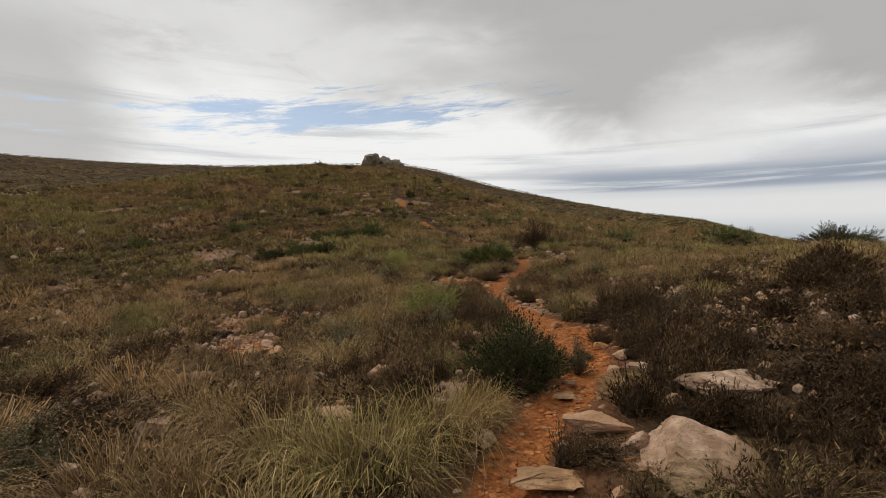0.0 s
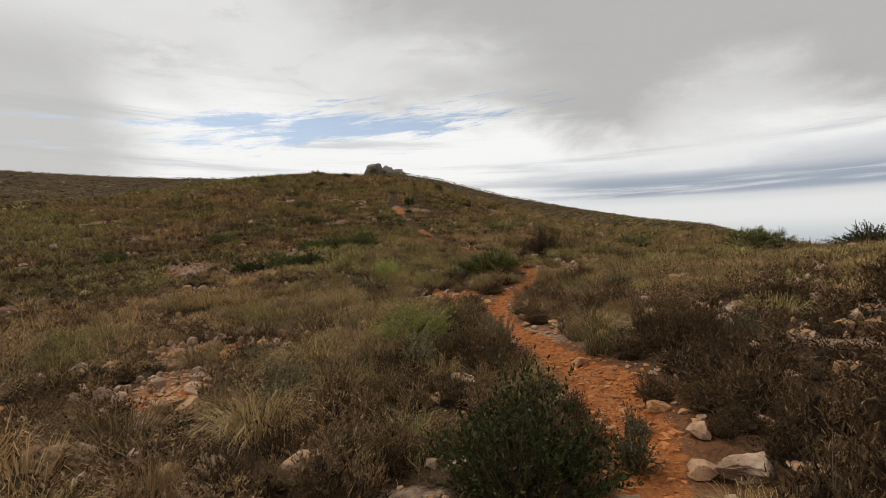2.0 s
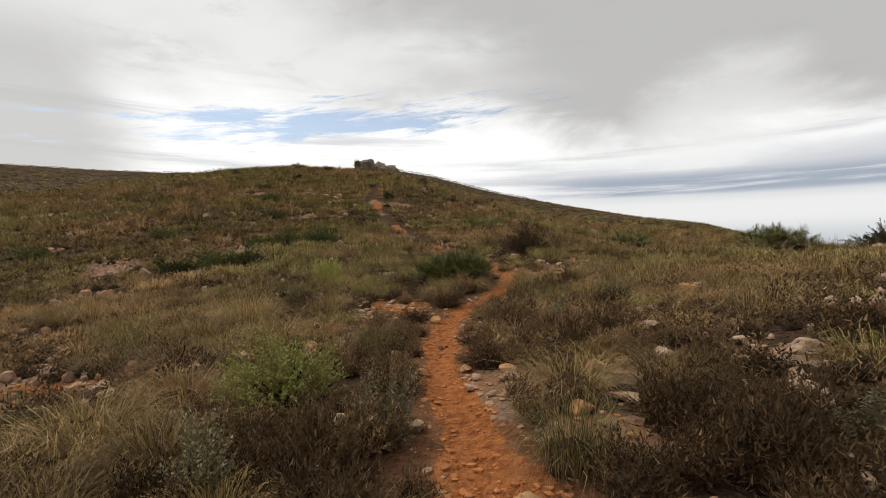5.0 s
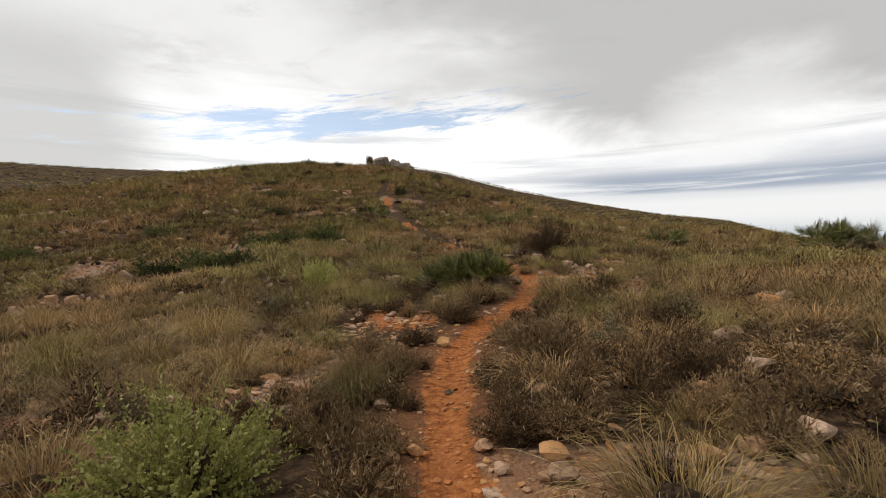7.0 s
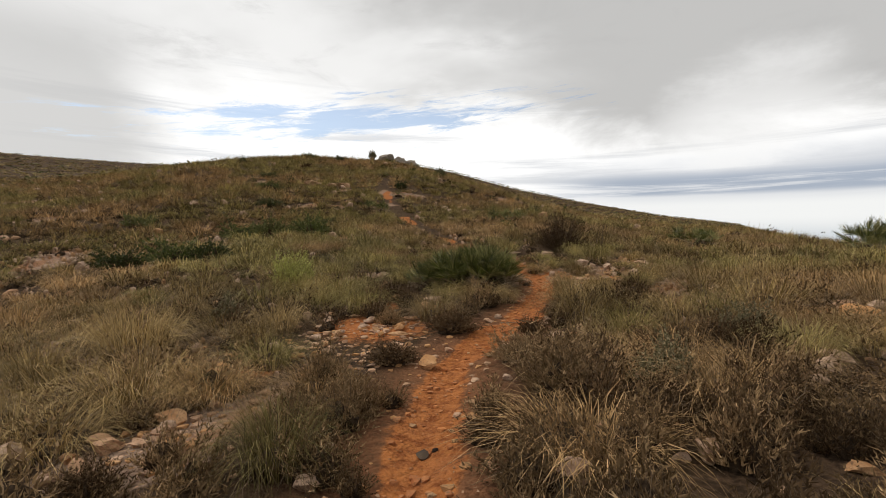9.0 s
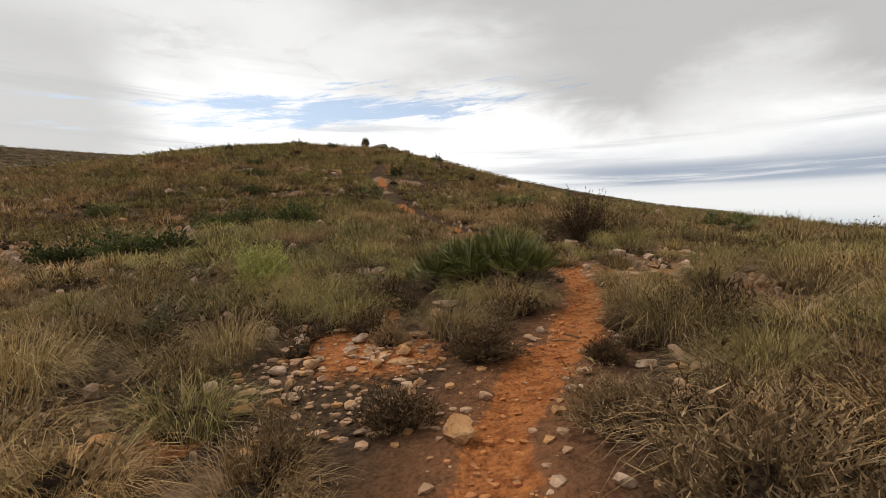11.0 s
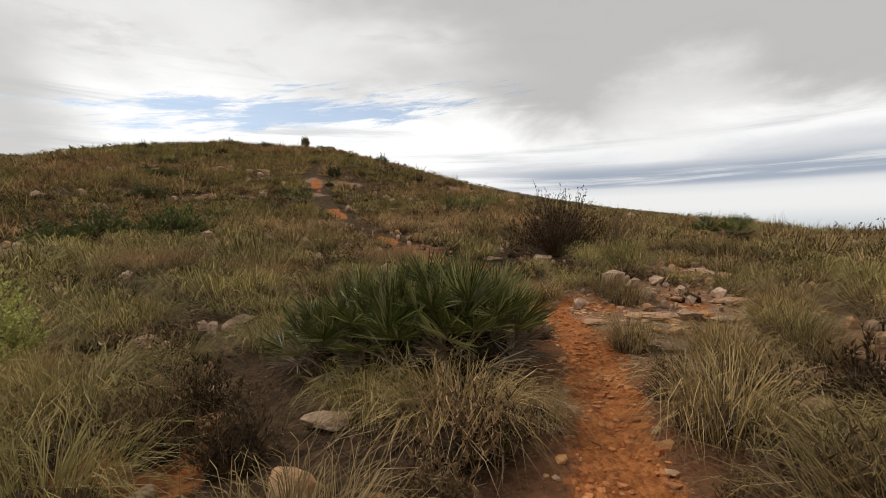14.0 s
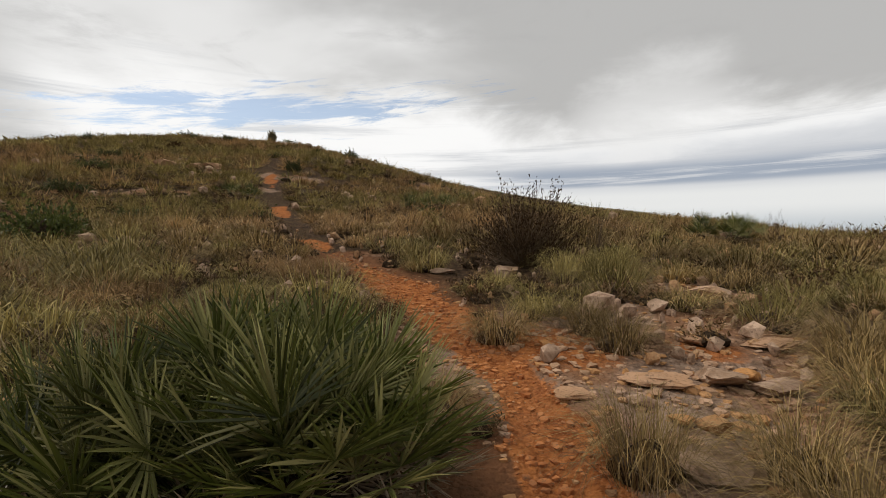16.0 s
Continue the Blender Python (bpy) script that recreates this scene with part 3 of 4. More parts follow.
OCHRE_ROCKS_B = [(-0.04, 17.58, 0.28, 0.03), (1.19, 18.02, 0.31, 0.15), (0.46, 18.79, 0.28, 0.13)]
OLIVE_CLUMPS_A = [(-0.68, 3.83, 1.97, 0.60), (0.36, 4.44, 0.60, 0.43), (1.93, 4.73, 0.52, 0.25), (2.86, 5.10, 0.44, 0.24), (1.22, 7.75, 0.69, 0.36), (-0.46, 7.81, 0.66, 0.41), (-1.00, 8.19, 0.70, 0.35), (2.41, 8.74, 0.66, 0.50), (3.70, 10.11, 0.78, 0.35), (2.82, 10.23, 1.03, 0.38), (3.39, 11.28, 0.73, 0.30), (5.32, 14.65, 0.83, 0.40), (-3.27, 14.97, 0.81, 0.50), (7.32, 15.20, 1.00, 0.45), (-2.59, 15.76, 1.15, 0.80), (3.97, 15.79, 0.79, 0.48), (-5.80, 16.36, 1.37, 0.50), (5.46, 16.68, 0.83, 0.47), (-0.99, 16.72, 0.80, 0.54), (3.65, 16.95, 1.16, 0.55), (-3.30, 17.81, 0.99, 0.53)]
OLIVE_CLUMPS_B = [(-0.03, 17.96, 0.97, 0.47), (-8.45, 18.07, 1.64, 0.60), (-0.71, 18.13, 0.75, 0.44), (3.82, 18.40, 0.98, 0.56), (2.67, 18.63, 0.47, 0.32), (2.10, 18.76, 1.11, 0.45), (1.47, 18.94, 0.72, 0.43), (0.06, 19.00, 0.74, 0.35), (4.73, 19.27, 0.57, 0.25), (-1.75, 19.40, 1.30, 0.49), (4.01, 20.03, 0.66, 0.42), (6.86, 21.41, 1.04, 0.43), (-0.43, 21.63, 0.90, 0.30), (4.83, 21.88, 0.72, 0.38), (3.79, 22.35, 0.76, 0.37), (8.66, 25.77, 1.57, 0.47)]
VERGE_CLUMPS = [(4.55, 19.35, 0.75, 0.42), (4.75, 19.85, 0.60, 0.38), (5.55, 19.90, 0.80, 0.45), (5.90, 20.50, 0.75, 0.40), (6.40, 21.10, 0.70, 0.42), (4.75, 22.40, 0.60, 0.40), (4.30, 22.90, 0.55, 0.36), (5.30, 19.40, 0.70, 0.40)]
GREEN_CLUMPS = [(0.57, 12.69, 0.71, 0.46), (-7.77, 8.82, 0.97, 0.41), (-8.20, 12.55, 1.45, 0.57), (-9.14, 14.40, 1.87, 0.65), (-4.70, 14.95, 1.00, 0.70), (-0.56, 15.26, 0.92, 0.37), (5.81, 24.60, 1.40, 0.60)]
STRAW_CLUMPS = [(0.39, 4.96, 0.27, 0.27), (-1.88, 5.85, 0.60, 0.46), (-0.51, 23.36, 1.36, 0.41), (-2.60, 23.96, 1.63, 0.47), (1.30, 24.87, 1.45, 0.42)]
BROWN_HEATH_A = [(2.80, 3.10, 0.60, 0.30), (1.21, 3.58, 0.66, 0.15), (3.50, 3.70, 0.70, 0.34), (2.35, 3.85, 0.60, 0.30), (4.02, 4.39, 0.81, 0.35), (1.95, 4.71, 0.35, 0.16), (-4.34, 5.35, 1.19, 0.38), (-0.55, 5.39, 0.57, 0.25), (-0.10, 5.90, 0.45, 0.27), (2.63, 6.48, 0.71, 0.28), (2.29, 6.79, 0.45, 0.29), (3.60, 7.19, 0.69, 0.28), (-6.42, 7.27, 1.26, 0.44), (-0.40, 8.20, 0.66, 0.29), (3.05, 8.41, 0.61, 0.32), (0.51, 8.99, 0.59, 0.39), (6.53, 11.12, 0.97, 0.43), (2.09, 11.49, 0.70, 0.31), (0.47, 11.90, 0.40, 0.30), (-2.78, 12.30, 0.83, 0.31), (-0.63, 12.54, 0.52, 0.24), (4.16, 12.84, 0.61, 0.20), (1.97, 13.01, 0.49, 0.28)]
BROWN_HEATH_B = [(3.56, 13.11, 0.66, 0.26), (5.02, 15.01, 0.64, 0.32), (0.97, 15.23, 0.69, 0.31), (2.78, 16.25, 0.50, 0.27), (1.66, 16.56, 0.86, 0.40), (3.31, 17.46, 0.46, 0.31), (0.81, 17.59, 0.38, 0.15)]
GREY_HEATH = [(0.98, 9.31, 0.71, 0.43), (1.01, 10.54, 0.76, 0.37), (1.00, 11.42, 0.42, 0.29), (2.55, 11.47, 0.70, 0.31), (3.65, 11.51, 0.61, 0.35), (2.59, 12.39, 0.43, 0.25), (0.94, 13.61, 0.53, 0.36), (-1.00, 13.68, 0.61, 0.25), (2.71, 13.89, 1.09, 0.59), (2.47, 15.02, 0.91, 0.38), (3.67, 16.15, 0.57, 0.24), (0.65, 17.02, 0.48, 0.32), (5.37, 19.79, 0.46, 0.29)]
ROCKROSES = [(-1.97, 5.57, 0.28, 0.17), (1.64, 5.65, 0.37, 0.46), (-2.60, 5.81, 0.39, 0.17), (1.92, 6.28, 0.28, 0.14), (-1.76, 8.39, 0.84, 0.53), (-0.07, 8.77, 0.61, 0.57), (-2.75, 8.82, 0.41, 0.34), (1.10, 9.41, 0.70, 0.55), (-3.10, 10.88, 0.76, 0.36), (-0.97, 11.96, 0.36, 0.23), (-1.88, 12.64, 0.49, 0.32), (3.63, 13.92, 0.71, 0.48), (-2.23, 17.52, 0.62, 0.50)]

TAKEN = [(1.75, 19.75, 1.4)]  # circles kept free: x, y, radius


def free(x, y, gap=0.0, ignore_small=0.0):
    ok = np.ones(np.shape(x), bool)
    for a, b, r in TAKEN:
        if r >= ignore_small:
            ok &= np.hypot(x - a, y - b) > r + gap
    return ok


BARE = [(-3.2, 8.3, 0.6), (-4.8, 10.8, 0.7), (-5.8, 12.6, 0.8), (-8.0, 17.0, 0.8), (-10.0, 21.0, 1.0), (-11.8, 24.5, 1.2), (7.2, 16.3, 0.6), (3.3, 15.2, 0.45), (-2.2, 16.2, 0.5), (5.1, 20.75, 1.0), (0.45, 16.75, 0.62), (-0.45, 16.2, 0.5), (0.1, 15.6, 0.6), (0.85, 15.5, 0.6), (0.9, 16.3, 0.45), (0.85, 17.5, 0.45), (-0.7, 13.4, 0.55), (4.3, 22.2, 0.6), (-4.0, 9.4, 0.7), (6.9, 23.9, 0.7)]  # bare stony spots


def planted(x, y, u):
    """Where plants root: hardly on the bare spots."""
    ok = np.ones(np.shape(x), bool)
    for a, c, q in BARE:
        ok &= (np.hypot(x - a, y - c) > q) | (u < 0.16)
    return ok


def bare_spot(x, y):
    return np.minimum(sum(np.exp(-((x - a) ** 2 + (y - c) ** 2) / (2 * (0.6 * q) ** 2)) for a, c, q in BARE), 1)


def rock_thing(name, x, y, w, h, seed, mat, label, group="", sub=3, deep=None):
    v, f = rock_shape(seed, sub=sub)
    g = np.random.default_rng(seed)
    deep = deep or g.uniform(0.7, 0.95)
    v = v * np.array([w * 1.05, w * deep, h * 1.28])
    ob = tagged(new(name, mesh_of(name, v, f, [mat], smooth=False)), label, "rock", group)
    ob.matrix_world = stand(x, y, g.uniform(-0.5, 0.5), sink=0.24 * h) @ Matrix.Rotation(g.uniform(-0.12, 0.12), 4, "X")
    return ob




def broken(rows):
    """Wide ledges off the trail stand as three cracked pieces."""
    for x, y, w, h in rows:
        if x < -3 and w > 0.6:
            yield from ((x - 0.28 * w, y, 0.5 * w, 0.7 * h), (x + 0.25 * w, y + 0.1, 0.42 * w, 0.55 * h), (x + 0.02 * w, y - 0.3 * w, 0.36 * w, 0.4 * h))
        else:
            yield x, y, w, h


n_rock = 0
for rows, ochre in ((PALE_ROCKS_A + PALE_ROCKS_B + PALE_ROCKS_C + PALE_ROCKS_D + PALE_ROCKS_E, False), (OCHRE_ROCKS_A + OCHRE_ROCKS_B, True)):
    for x, y, w, h in broken(rows):
        n_rock += 1
        slab = x > 3.8 and 19.5 < y < 24
        h = min(h, (0.32 if slab else 0.62) * w)
        size = "large" if w > 0.7 else "small" if w < 0.25 else "weathered"
        look_word = "flat" if h < 0.4 * w else "blocky"
        label = f"{size} {look_word} {'ochre-stained' if ochre else 'pale grey-beige'} limestone rock in the scrub"
        group = "weathered slabs by the trail" if slab else "rocks of the rust-stained heap" if ochre and 14 < y < 20 else "rocks at the foot of the trail" if y < 6 else "rocks along the trail"
        rock_thing("boulder" if w > 0.7 else "rock", x, y, w, h, 100 + n_rock, M_RUST if ochre else M_ROCK, label, group, 4 if w > 0.45 else 3)
        TAKEN.append((x, y, w * 0.42))

# ---------------------------------------------------------------- dwarf fan palms


def frond_mesh(name, seed, mat, petiole=0.42, reach=0.40, fan=105, count=21):
    """A fan leaf on its stalk: folded narrow leaflets round a hub."""
    g = np.random.default_rng(seed)
    v, f = [], []

    def add(ring, pts):
        base = len(v)
        v.extend(pts)
        f.extend([tuple(base + i for i in t) for t in ring])
    add([(0, 1, 4), (0, 4, 3), (1, 2, 5), (1, 5, 4), (2, 0, 3), (2, 3, 5)], [(-0.007, 0, 0), (0.007, 0, 0), (0, 0.009, 0), (-0.004, 0, petiole), (0.004, 0, petiole), (0, 0.006, petiole)])
    for i in range(count):
        th = radians(-fan + 2 * fan * i / (count - 1) + g.normal(0, 2.5))
        ln = reach * (1 - 0.22 * abs(th) / radians(fan)) * g.uniform(0.86, 1.08)
        d, s = np.array([math.sin(th), 0, math.cos(th)]), np.array([math.cos(th), 0, -math.sin(th)])
        wide, cup, bend = 0.0068, g.uniform(0.0, 0.07), g.uniform(-0.02, 0.05)
        hub = np.array([0, 0, petiole])
        pts = []
        for q, k in ((0.02, 0.35), (0.4, 1.0), (0.75, 0.7)):
            c = hub + d * ln * q + np.array([0, cup * q * ln * 2 - bend * q ** 3, 0])
            pts += [c - s * wide * k, c + np.array([0, -0.006 * k, 0]), c + s * wide * k]
        pts.append(hub + d * ln + np.array([0, cup * ln * 2 - bend, 0]))
        ring = []
        for k in (0, 3):
            ring += [(k, k + 1, k + 4), (k, k + 4, k + 3), (k + 1, k + 2, k + 5), (k + 1, k + 5, k + 4)]
        ring += [(6, 7, 9), (7, 8, 9)]
        add(ring, [tuple(p) for p in pts])
    return mesh_of(name, v, f, [mat])


FRONDS = [frond_mesh("frond", 40 + i, M_PALM, 0.28 + 0.09 * i, 0.43 - 0.02 * i, 72 + 7 * i, 25) for i in range(4)]
DRY_FRONDS = [frond_mesh("dry_frond", 60 + i, M_PALMDRY, 0.3, 0.36, 70 + 12 * i, 15) for i in range(2)]


def trunk_mesh(seed):
    g = np.random.default_rng(seed)
    bm = bmesh.new()
    for i in range(5):
        z = 0.05 * i
        for k in range(7):
            a = 6.283 * (k + 0.5 * i) / 7
            r = 0.10 - 0.011 * i + g.uniform(-0.01, 0.01)
            m = Matrix.Translation((math.cos(a) * r, math.sin(a) * r, z)) @ Matrix.Rotation(a, 4, "Z") @ Matrix.Rotation(0.4, 4, "Y")
            bmesh.ops.create_cone(bm, cap_ends=True, segments=5, radius1=0.028, radius2=0.010, depth=0.13, matrix=m)
    me = bpy.data.meshes.new("trunk")
    bm.to_mesh(me)
    bm.free()
    me.materials.append(M_TWIG)
    return me


TRUNK = trunk_mesh(5)
# Dark dome added in each palm crown as the shade between its fronds.
PALM_SHADE_CORE = mesh_of("dead_fibre", *heart(0.46, 0.34, 370, 2), [M_SHADE_CORE])


def palm(x, y, crowns, label, seed, size=1.0, each=17, dry=4, group=""):
    """A clump of fan palm crowns, each with its fronds."""
    g = np.random.default_rng(seed)
    ob = tagged(new("dwarf_fan_palm"), label, "palm", group)
    ob.matrix_world = stand(x, y, sink=0.03)
    foot = float(ground(x, y)) - 0.03
    for cx, cy, cs in crowns:
        cz = float(ground(x + cx, y + cy)) - foot - 0.02
        tr = new("trunk", TRUNK)
        tr.parent, tr.matrix_local = ob, Matrix.Translation((cx, cy, cz)) @ Matrix.Scale(cs * size, 4)
        shade_dome = new("dead_fibre", PALM_SHADE_CORE)
        shade_dome.parent, shade_dome.matrix_local = ob, Matrix.Translation((cx, cy, cz)) @ Matrix.Rotation(cx * 9, 4, "Z") @ Matrix.Scale(cs * size, 4)
        for i in range(each + dry):
            old = i >= each
            az = i * 2.39996 + g.normal(0, 0.2)
            lean = radians(g.uniform(60, 98)) if old else radians(4 + 58 * ((i + 0.5) / each) ** 0.85 + g.normal(0, 5))
            k = cs * size * g.uniform(0.85, 1.12)
            m = Matrix.Translation((cx, cy, cz + 0.12 * cs * size)) @ Matrix.Rotation(az, 4, "Z") @ Matrix.Rotation(lean, 4, "X") @ Matrix.Rotation(g.normal(0, 0.5), 4, "Z") @ Matrix.Scale(k, 4)
            me = DRY_FRONDS[int(g.integers(2))] if old else FRONDS[int(g.integers(4))]
            fr = new("dry_frond" if old else "frond", me)
            if old:
                tagged(fr, "withered straw-brown frond")
            fr.parent, fr.matrix_local = ob, m
    TAKEN.append((x, y, 0.8 * size))
    return ob


palm(1.85, 19.85, [(-0.85, -0.1, 0.75), (-0.5, 0.15, 0.9), (-0.2, -0.2, 0.92), (0.1, 0.1, 1.0), (0.42, -0.15, 1.02), (0.5, 0.25, 1.08), (0.05, 0.42, 1.0), (0.72, -0.02, 0.95)], "large clump of green dwarf fan palm beside the trail", 1, 1.04, 27, 15)
palm(15.0, 24.5, [(-0.9, 0, 1.0), (0, 0.1, 1.1), (0.9, 0, 1.0), (0.3, 0.5, 1.0)], "dark green dwarf fan palm clump in the grass", 2, 1.25, 18)
palm(-3.5, 38.7, [(-0.5, 0, 0.9), (0.3, 0, 0.9)], "dwarf fan palm standing by the upper trail", 3, 1.0, 14)
palm(4.1, 34.2, [(-0.7, 0, 0.8), (0.5, 0, 0.8), (0, 0.3, 0.8)], "low dwarf fan palm on the slope", 4, 0.95, 14)
palm(10.7, 28.2, [(-0.6, 0, 0.85), (0.2, 0, 0.9), (0.7, 0.2, 0.8)], "green dwarf fan palm sunk in tall grass", 5, 1.0, 14)

# ---------------------------------------------------------------- shrubs that stand out
mastic = shrub_shapes(1.42, 0.95, 360, 34, 0.036, 0.017, 21, thick=0.005)
shrub_thing("mastic_bush", mastic, M_MASTIC, "dark green dense mastic bush beside the trail", "bush", stand(0.82, 5.25))
TAKEN.append((0.82, 5.25, 0.55))
wide_m = shrub_shapes(2.4, 1.0, 170, 17, 0.10, 0.052, 22, thick=0.010)
first = None
for x, y, sx, sz, label in ((-8.6, 23.4, 0.8, 0.75, "low wide green mastic thicket on the slope"), (-7.1, 23.7, 0.95, 0.9, "low wide green mastic thicket on the slope"), (-5.9, 23.9, 0.7, 0.7, "low wide green mastic thicket on the slope"),
                            (-7.2, 28.2, 0.8, 0.8, "dark mastic bush among pale grass"), (-5.8, 28.0, 0.9, 1.0, "dark mastic bush among pale grass"), (-4.4, 28.4, 0.85, 1.0, "dark mastic bush among pale grass"),
                            (-16, 52, 0.9, 0.6, "low dark mastic bush in the grass"), (-0.8, 62.1, 0.75, 1.15, "dark round bush on the upper slope"), (-3.4, 49.0, 0.6, 0.9, "dark bush beside the upper trail"),
                            (-22.8, 61.3, 0.4, 0.85, "dark bush on the hill crest"), (-14, 70, 0.9, 0.7, "dark bush on the hill crest"), (-19, 72, 1.3, 0.8, "dark bush on the hill crest"), (7.0, 45, 0.7, 0.7, "dark bush on the far slope"),
                            (-14, 32, 0.9, 0.7, "low dark mastic bush in the grass"), (-18, 28, 0.9, 0.7, "low dark mastic bush in the grass"), (-10, 38, 0.9, 0.6, "low dark mastic bush in the grass"), (-13, 45, 1.1, 0.6, "low dark mastic bush in the grass"), (-5, 33, 0.6, 0.5, "low dark mastic bush in the grass")):
    m = stand(x, y, x * 1.7, sx, sz)
    if first is None:
        first = shrub_thing("mastic_thicket", wide_m, M_MASTIC, label, "bush", m, "mastic bushes on the slope")
    else:
        tagged(shrub_copy(first, m), label)
    TAKEN.append((x, y, 0.9 * sx))
for x, y, w, h, label in ((-0.25, 10.9, 1.8, 0.82, "bright green leafy bush beside the trail"), (-1.95, 19.85, 1.2, 0.9, "lime green round bush in pale grass"), (-1.04, 11.7, 0.55, 0.3, "small green leafy bush in the heath")):
    shrub_thing("green_bush", shrub_shapes(w, h, 320, 44, 0.036, 0.022, int(100 * w), thick=0.004), M_LIME, label, "bush", stand(x, y))
    TAKEN.append((x, y, w * 0.52))
first = None
for x, y, w, h in ROCKROSES + [(-3.9, 4.4, 0.8, 0.45), (-4.6, 5.2, 0.8, 0.45), (4.3, 8.6, 0.7, 0.35), (5.2, 15.4, 0.8, 0.45)]:
    m = stand(x, y, x * 3.1, w * 1.1, h * 1.1)
    if first is None:
        first = shrub_thing("rockrose", shrub_shapes(1.0, 1.0, 130, 30, 0.048, 0.022, 31, thick=0.004, start=0.3), M_CISTUS, "grey-green leafy rockrose shrub among stones", "shrub", m, "rockrose shrubs", dense=False)
    else:
        shrub_copy(first, m)
    TAKEN.append((x, y, w * 0.35))
brow = shrub_shapes(3.6, 1.2, 420, 36, 0.055, 0.032, 27, thick=0.012)
shrub_thing("evergreen_bush", brow, M_MASTIC, "broad dark evergreen bush on the brow of the slope", "bush", stand(24.6, 29.6, 0, 1.25, 1.3))
shrub_thing("evergreen_bush", brow, M_MASTIC, "broad dark evergreen bush on the brow of the slope", "bush", stand(27.6, 31.6, 2.0, 1.2, 1.2))
HEATH_FINE = [shrub_shapes(1.0, 1.0, 250, 21, 0.085, 0.0135, 36 + i, 1.0, True, 0.004, 0.3, step=3) for i in range(2)]
far_dark = [(8.4, 10.2, 1.7, 0.9), (9.8, 11.8, 1.8, 0.9), (10.8, 10.4, 1.6, 0.8), (7.6, 8.4, 1.2, 0.6), (7.6, 9.7, 1.2, 0.7), (5.3, 7.3, 1.0, 0.45), (6.4, 6.9, 1.1, 0.5), (4.7, 5.6, 0.9, 0.4), (4.0, 9.0, 0.8, 0.4), (-1.9, 5.6, 0.6, 0.35), (3.9, 14.9, 0.8, 0.4), (2.72, 22.8, 0.4, 0.3)]
for rows, mat, label, group in ((BROWN_HEATH_A + BROWN_HEATH_B + far_dark, M_HEATH, "dense dark brown heath bush with woody stems", "dense brown heath bushes"), (GREY_HEATH, M_MOSS, "dense grey-brown heath bush with fine sprigs", "dense grey heath bushes")):
    made = []
    for i, (x, y, w, h) in enumerate(rows):
        m = stand(x, y, x * 2.3, w * 1.12, h * 1.12)
        if i < 2:
            made.append(shrub_thing("heath_bush", HEATH_FINE[i], mat, label, "bush", m, group))
        else:
            shrub_copy(made[i % 2], m)
        TAKEN.append((x, y, w * 0.36))
dry = shrub_shapes(2.7, 1.35, 520, 24, 0.055, 0.018, 41, thick=0.010, start=0.4)
shrub_thing("dry_thornbush", dry, M_HEATH, "half-bare brown thornbush with tangled twigs", "bush", stand(5.1, 25.9, 0, 0.92, 1.15), dense=False)
TAKEN.append((5.1, 25.9, 0.9))
for x, y, s in ((6.6, 26.3, 0.75), (16.0, 32.6, 0.8)):
    g = np.random.default_rng(int(s * 100))
    ends = dome_stems(46, 1.1, 1.3, g, 0.6)
    sv, sf, root, mid = stems_mesh(ends, 0.007, g, 0.2)
    lv, lf = leaves(root, mid, ends, 3, 0.04, 0.012, g, start=0.8)
    shrub_thing("bare_twiggy_shrub", ((sv, sf), (lv, lf)), M_HEATH, "thin bare shrub standing above the grass", "shrub", stand(x, y, 0, s, s), dense=False)
for x, y, s in ((0.14, 7.85, 0.7), (-0.25, 17.5, 0.6), (2.35, 12.1, 0.45)):
    g = np.random.default_rng(int(s * 1000))
    ends = dome_stems(60, 1.0, 0.45, g, 0.1)
    sv, sf, root, mid = stems_mesh(ends, 0.006, g, 0.3)
    tagged(new("dead_brushwood", mesh_of("dead_brushwood", sv, sf, [M_TWIG])), "pale dead brushwood lying on the ground", "brushwood", "dead brushwood").matrix_world = stand(x, y, 0, s, s)

# small tree on the crest


def crest_tree(x, y, h):
    ob = tagged(new("crest_tree"), "small grey-green round-headed tree on the hill crest", "tree")
    ob.matrix_world = stand(x, y)
    g = np.random.default_rng(9)
    ends = dome_stems(60, h * 0.75, h * 0.62, g, 0.05) + np.array([0, 0, h * 0.42])
    sv, sf, root, mid = stems_mesh(ends, 0.03, g, 0.1)
    bm = bmesh.new()
    bmesh.ops.create_cone(bm, cap_ends=True, segments=10, radius1=0.09 * h, radius2=0.04 * h, depth=h * 0.6, matrix=Matrix.Translation((0, 0, h * 0.3)))
    me = bpy.data.meshes.new("trunk")
    bm.to_mesh(me), bm.free()
    me.materials.append(M_TWIG)
    lv, lf = leaves(root + np.array([0, 0, h * 0.3]), mid, ends, 40, 0.14, 0.06, g, start=0.5)
    for nm, mesh in (("trunk", me), ("limbs", mesh_of("limbs", sv, sf, [M_TWIG])), ("crown", mesh_of("crown", lv, lf, [M_CISTUS]))):
        new(nm, mesh).parent = ob


crest_tree(-11.3, 77.0, 1.75)

# rocky top of the far ridge
top = tagged(new("rock_outcrop"), "grey limestone crag on top of the far ridge", "crag")
gk = np.random.default_rng(77)
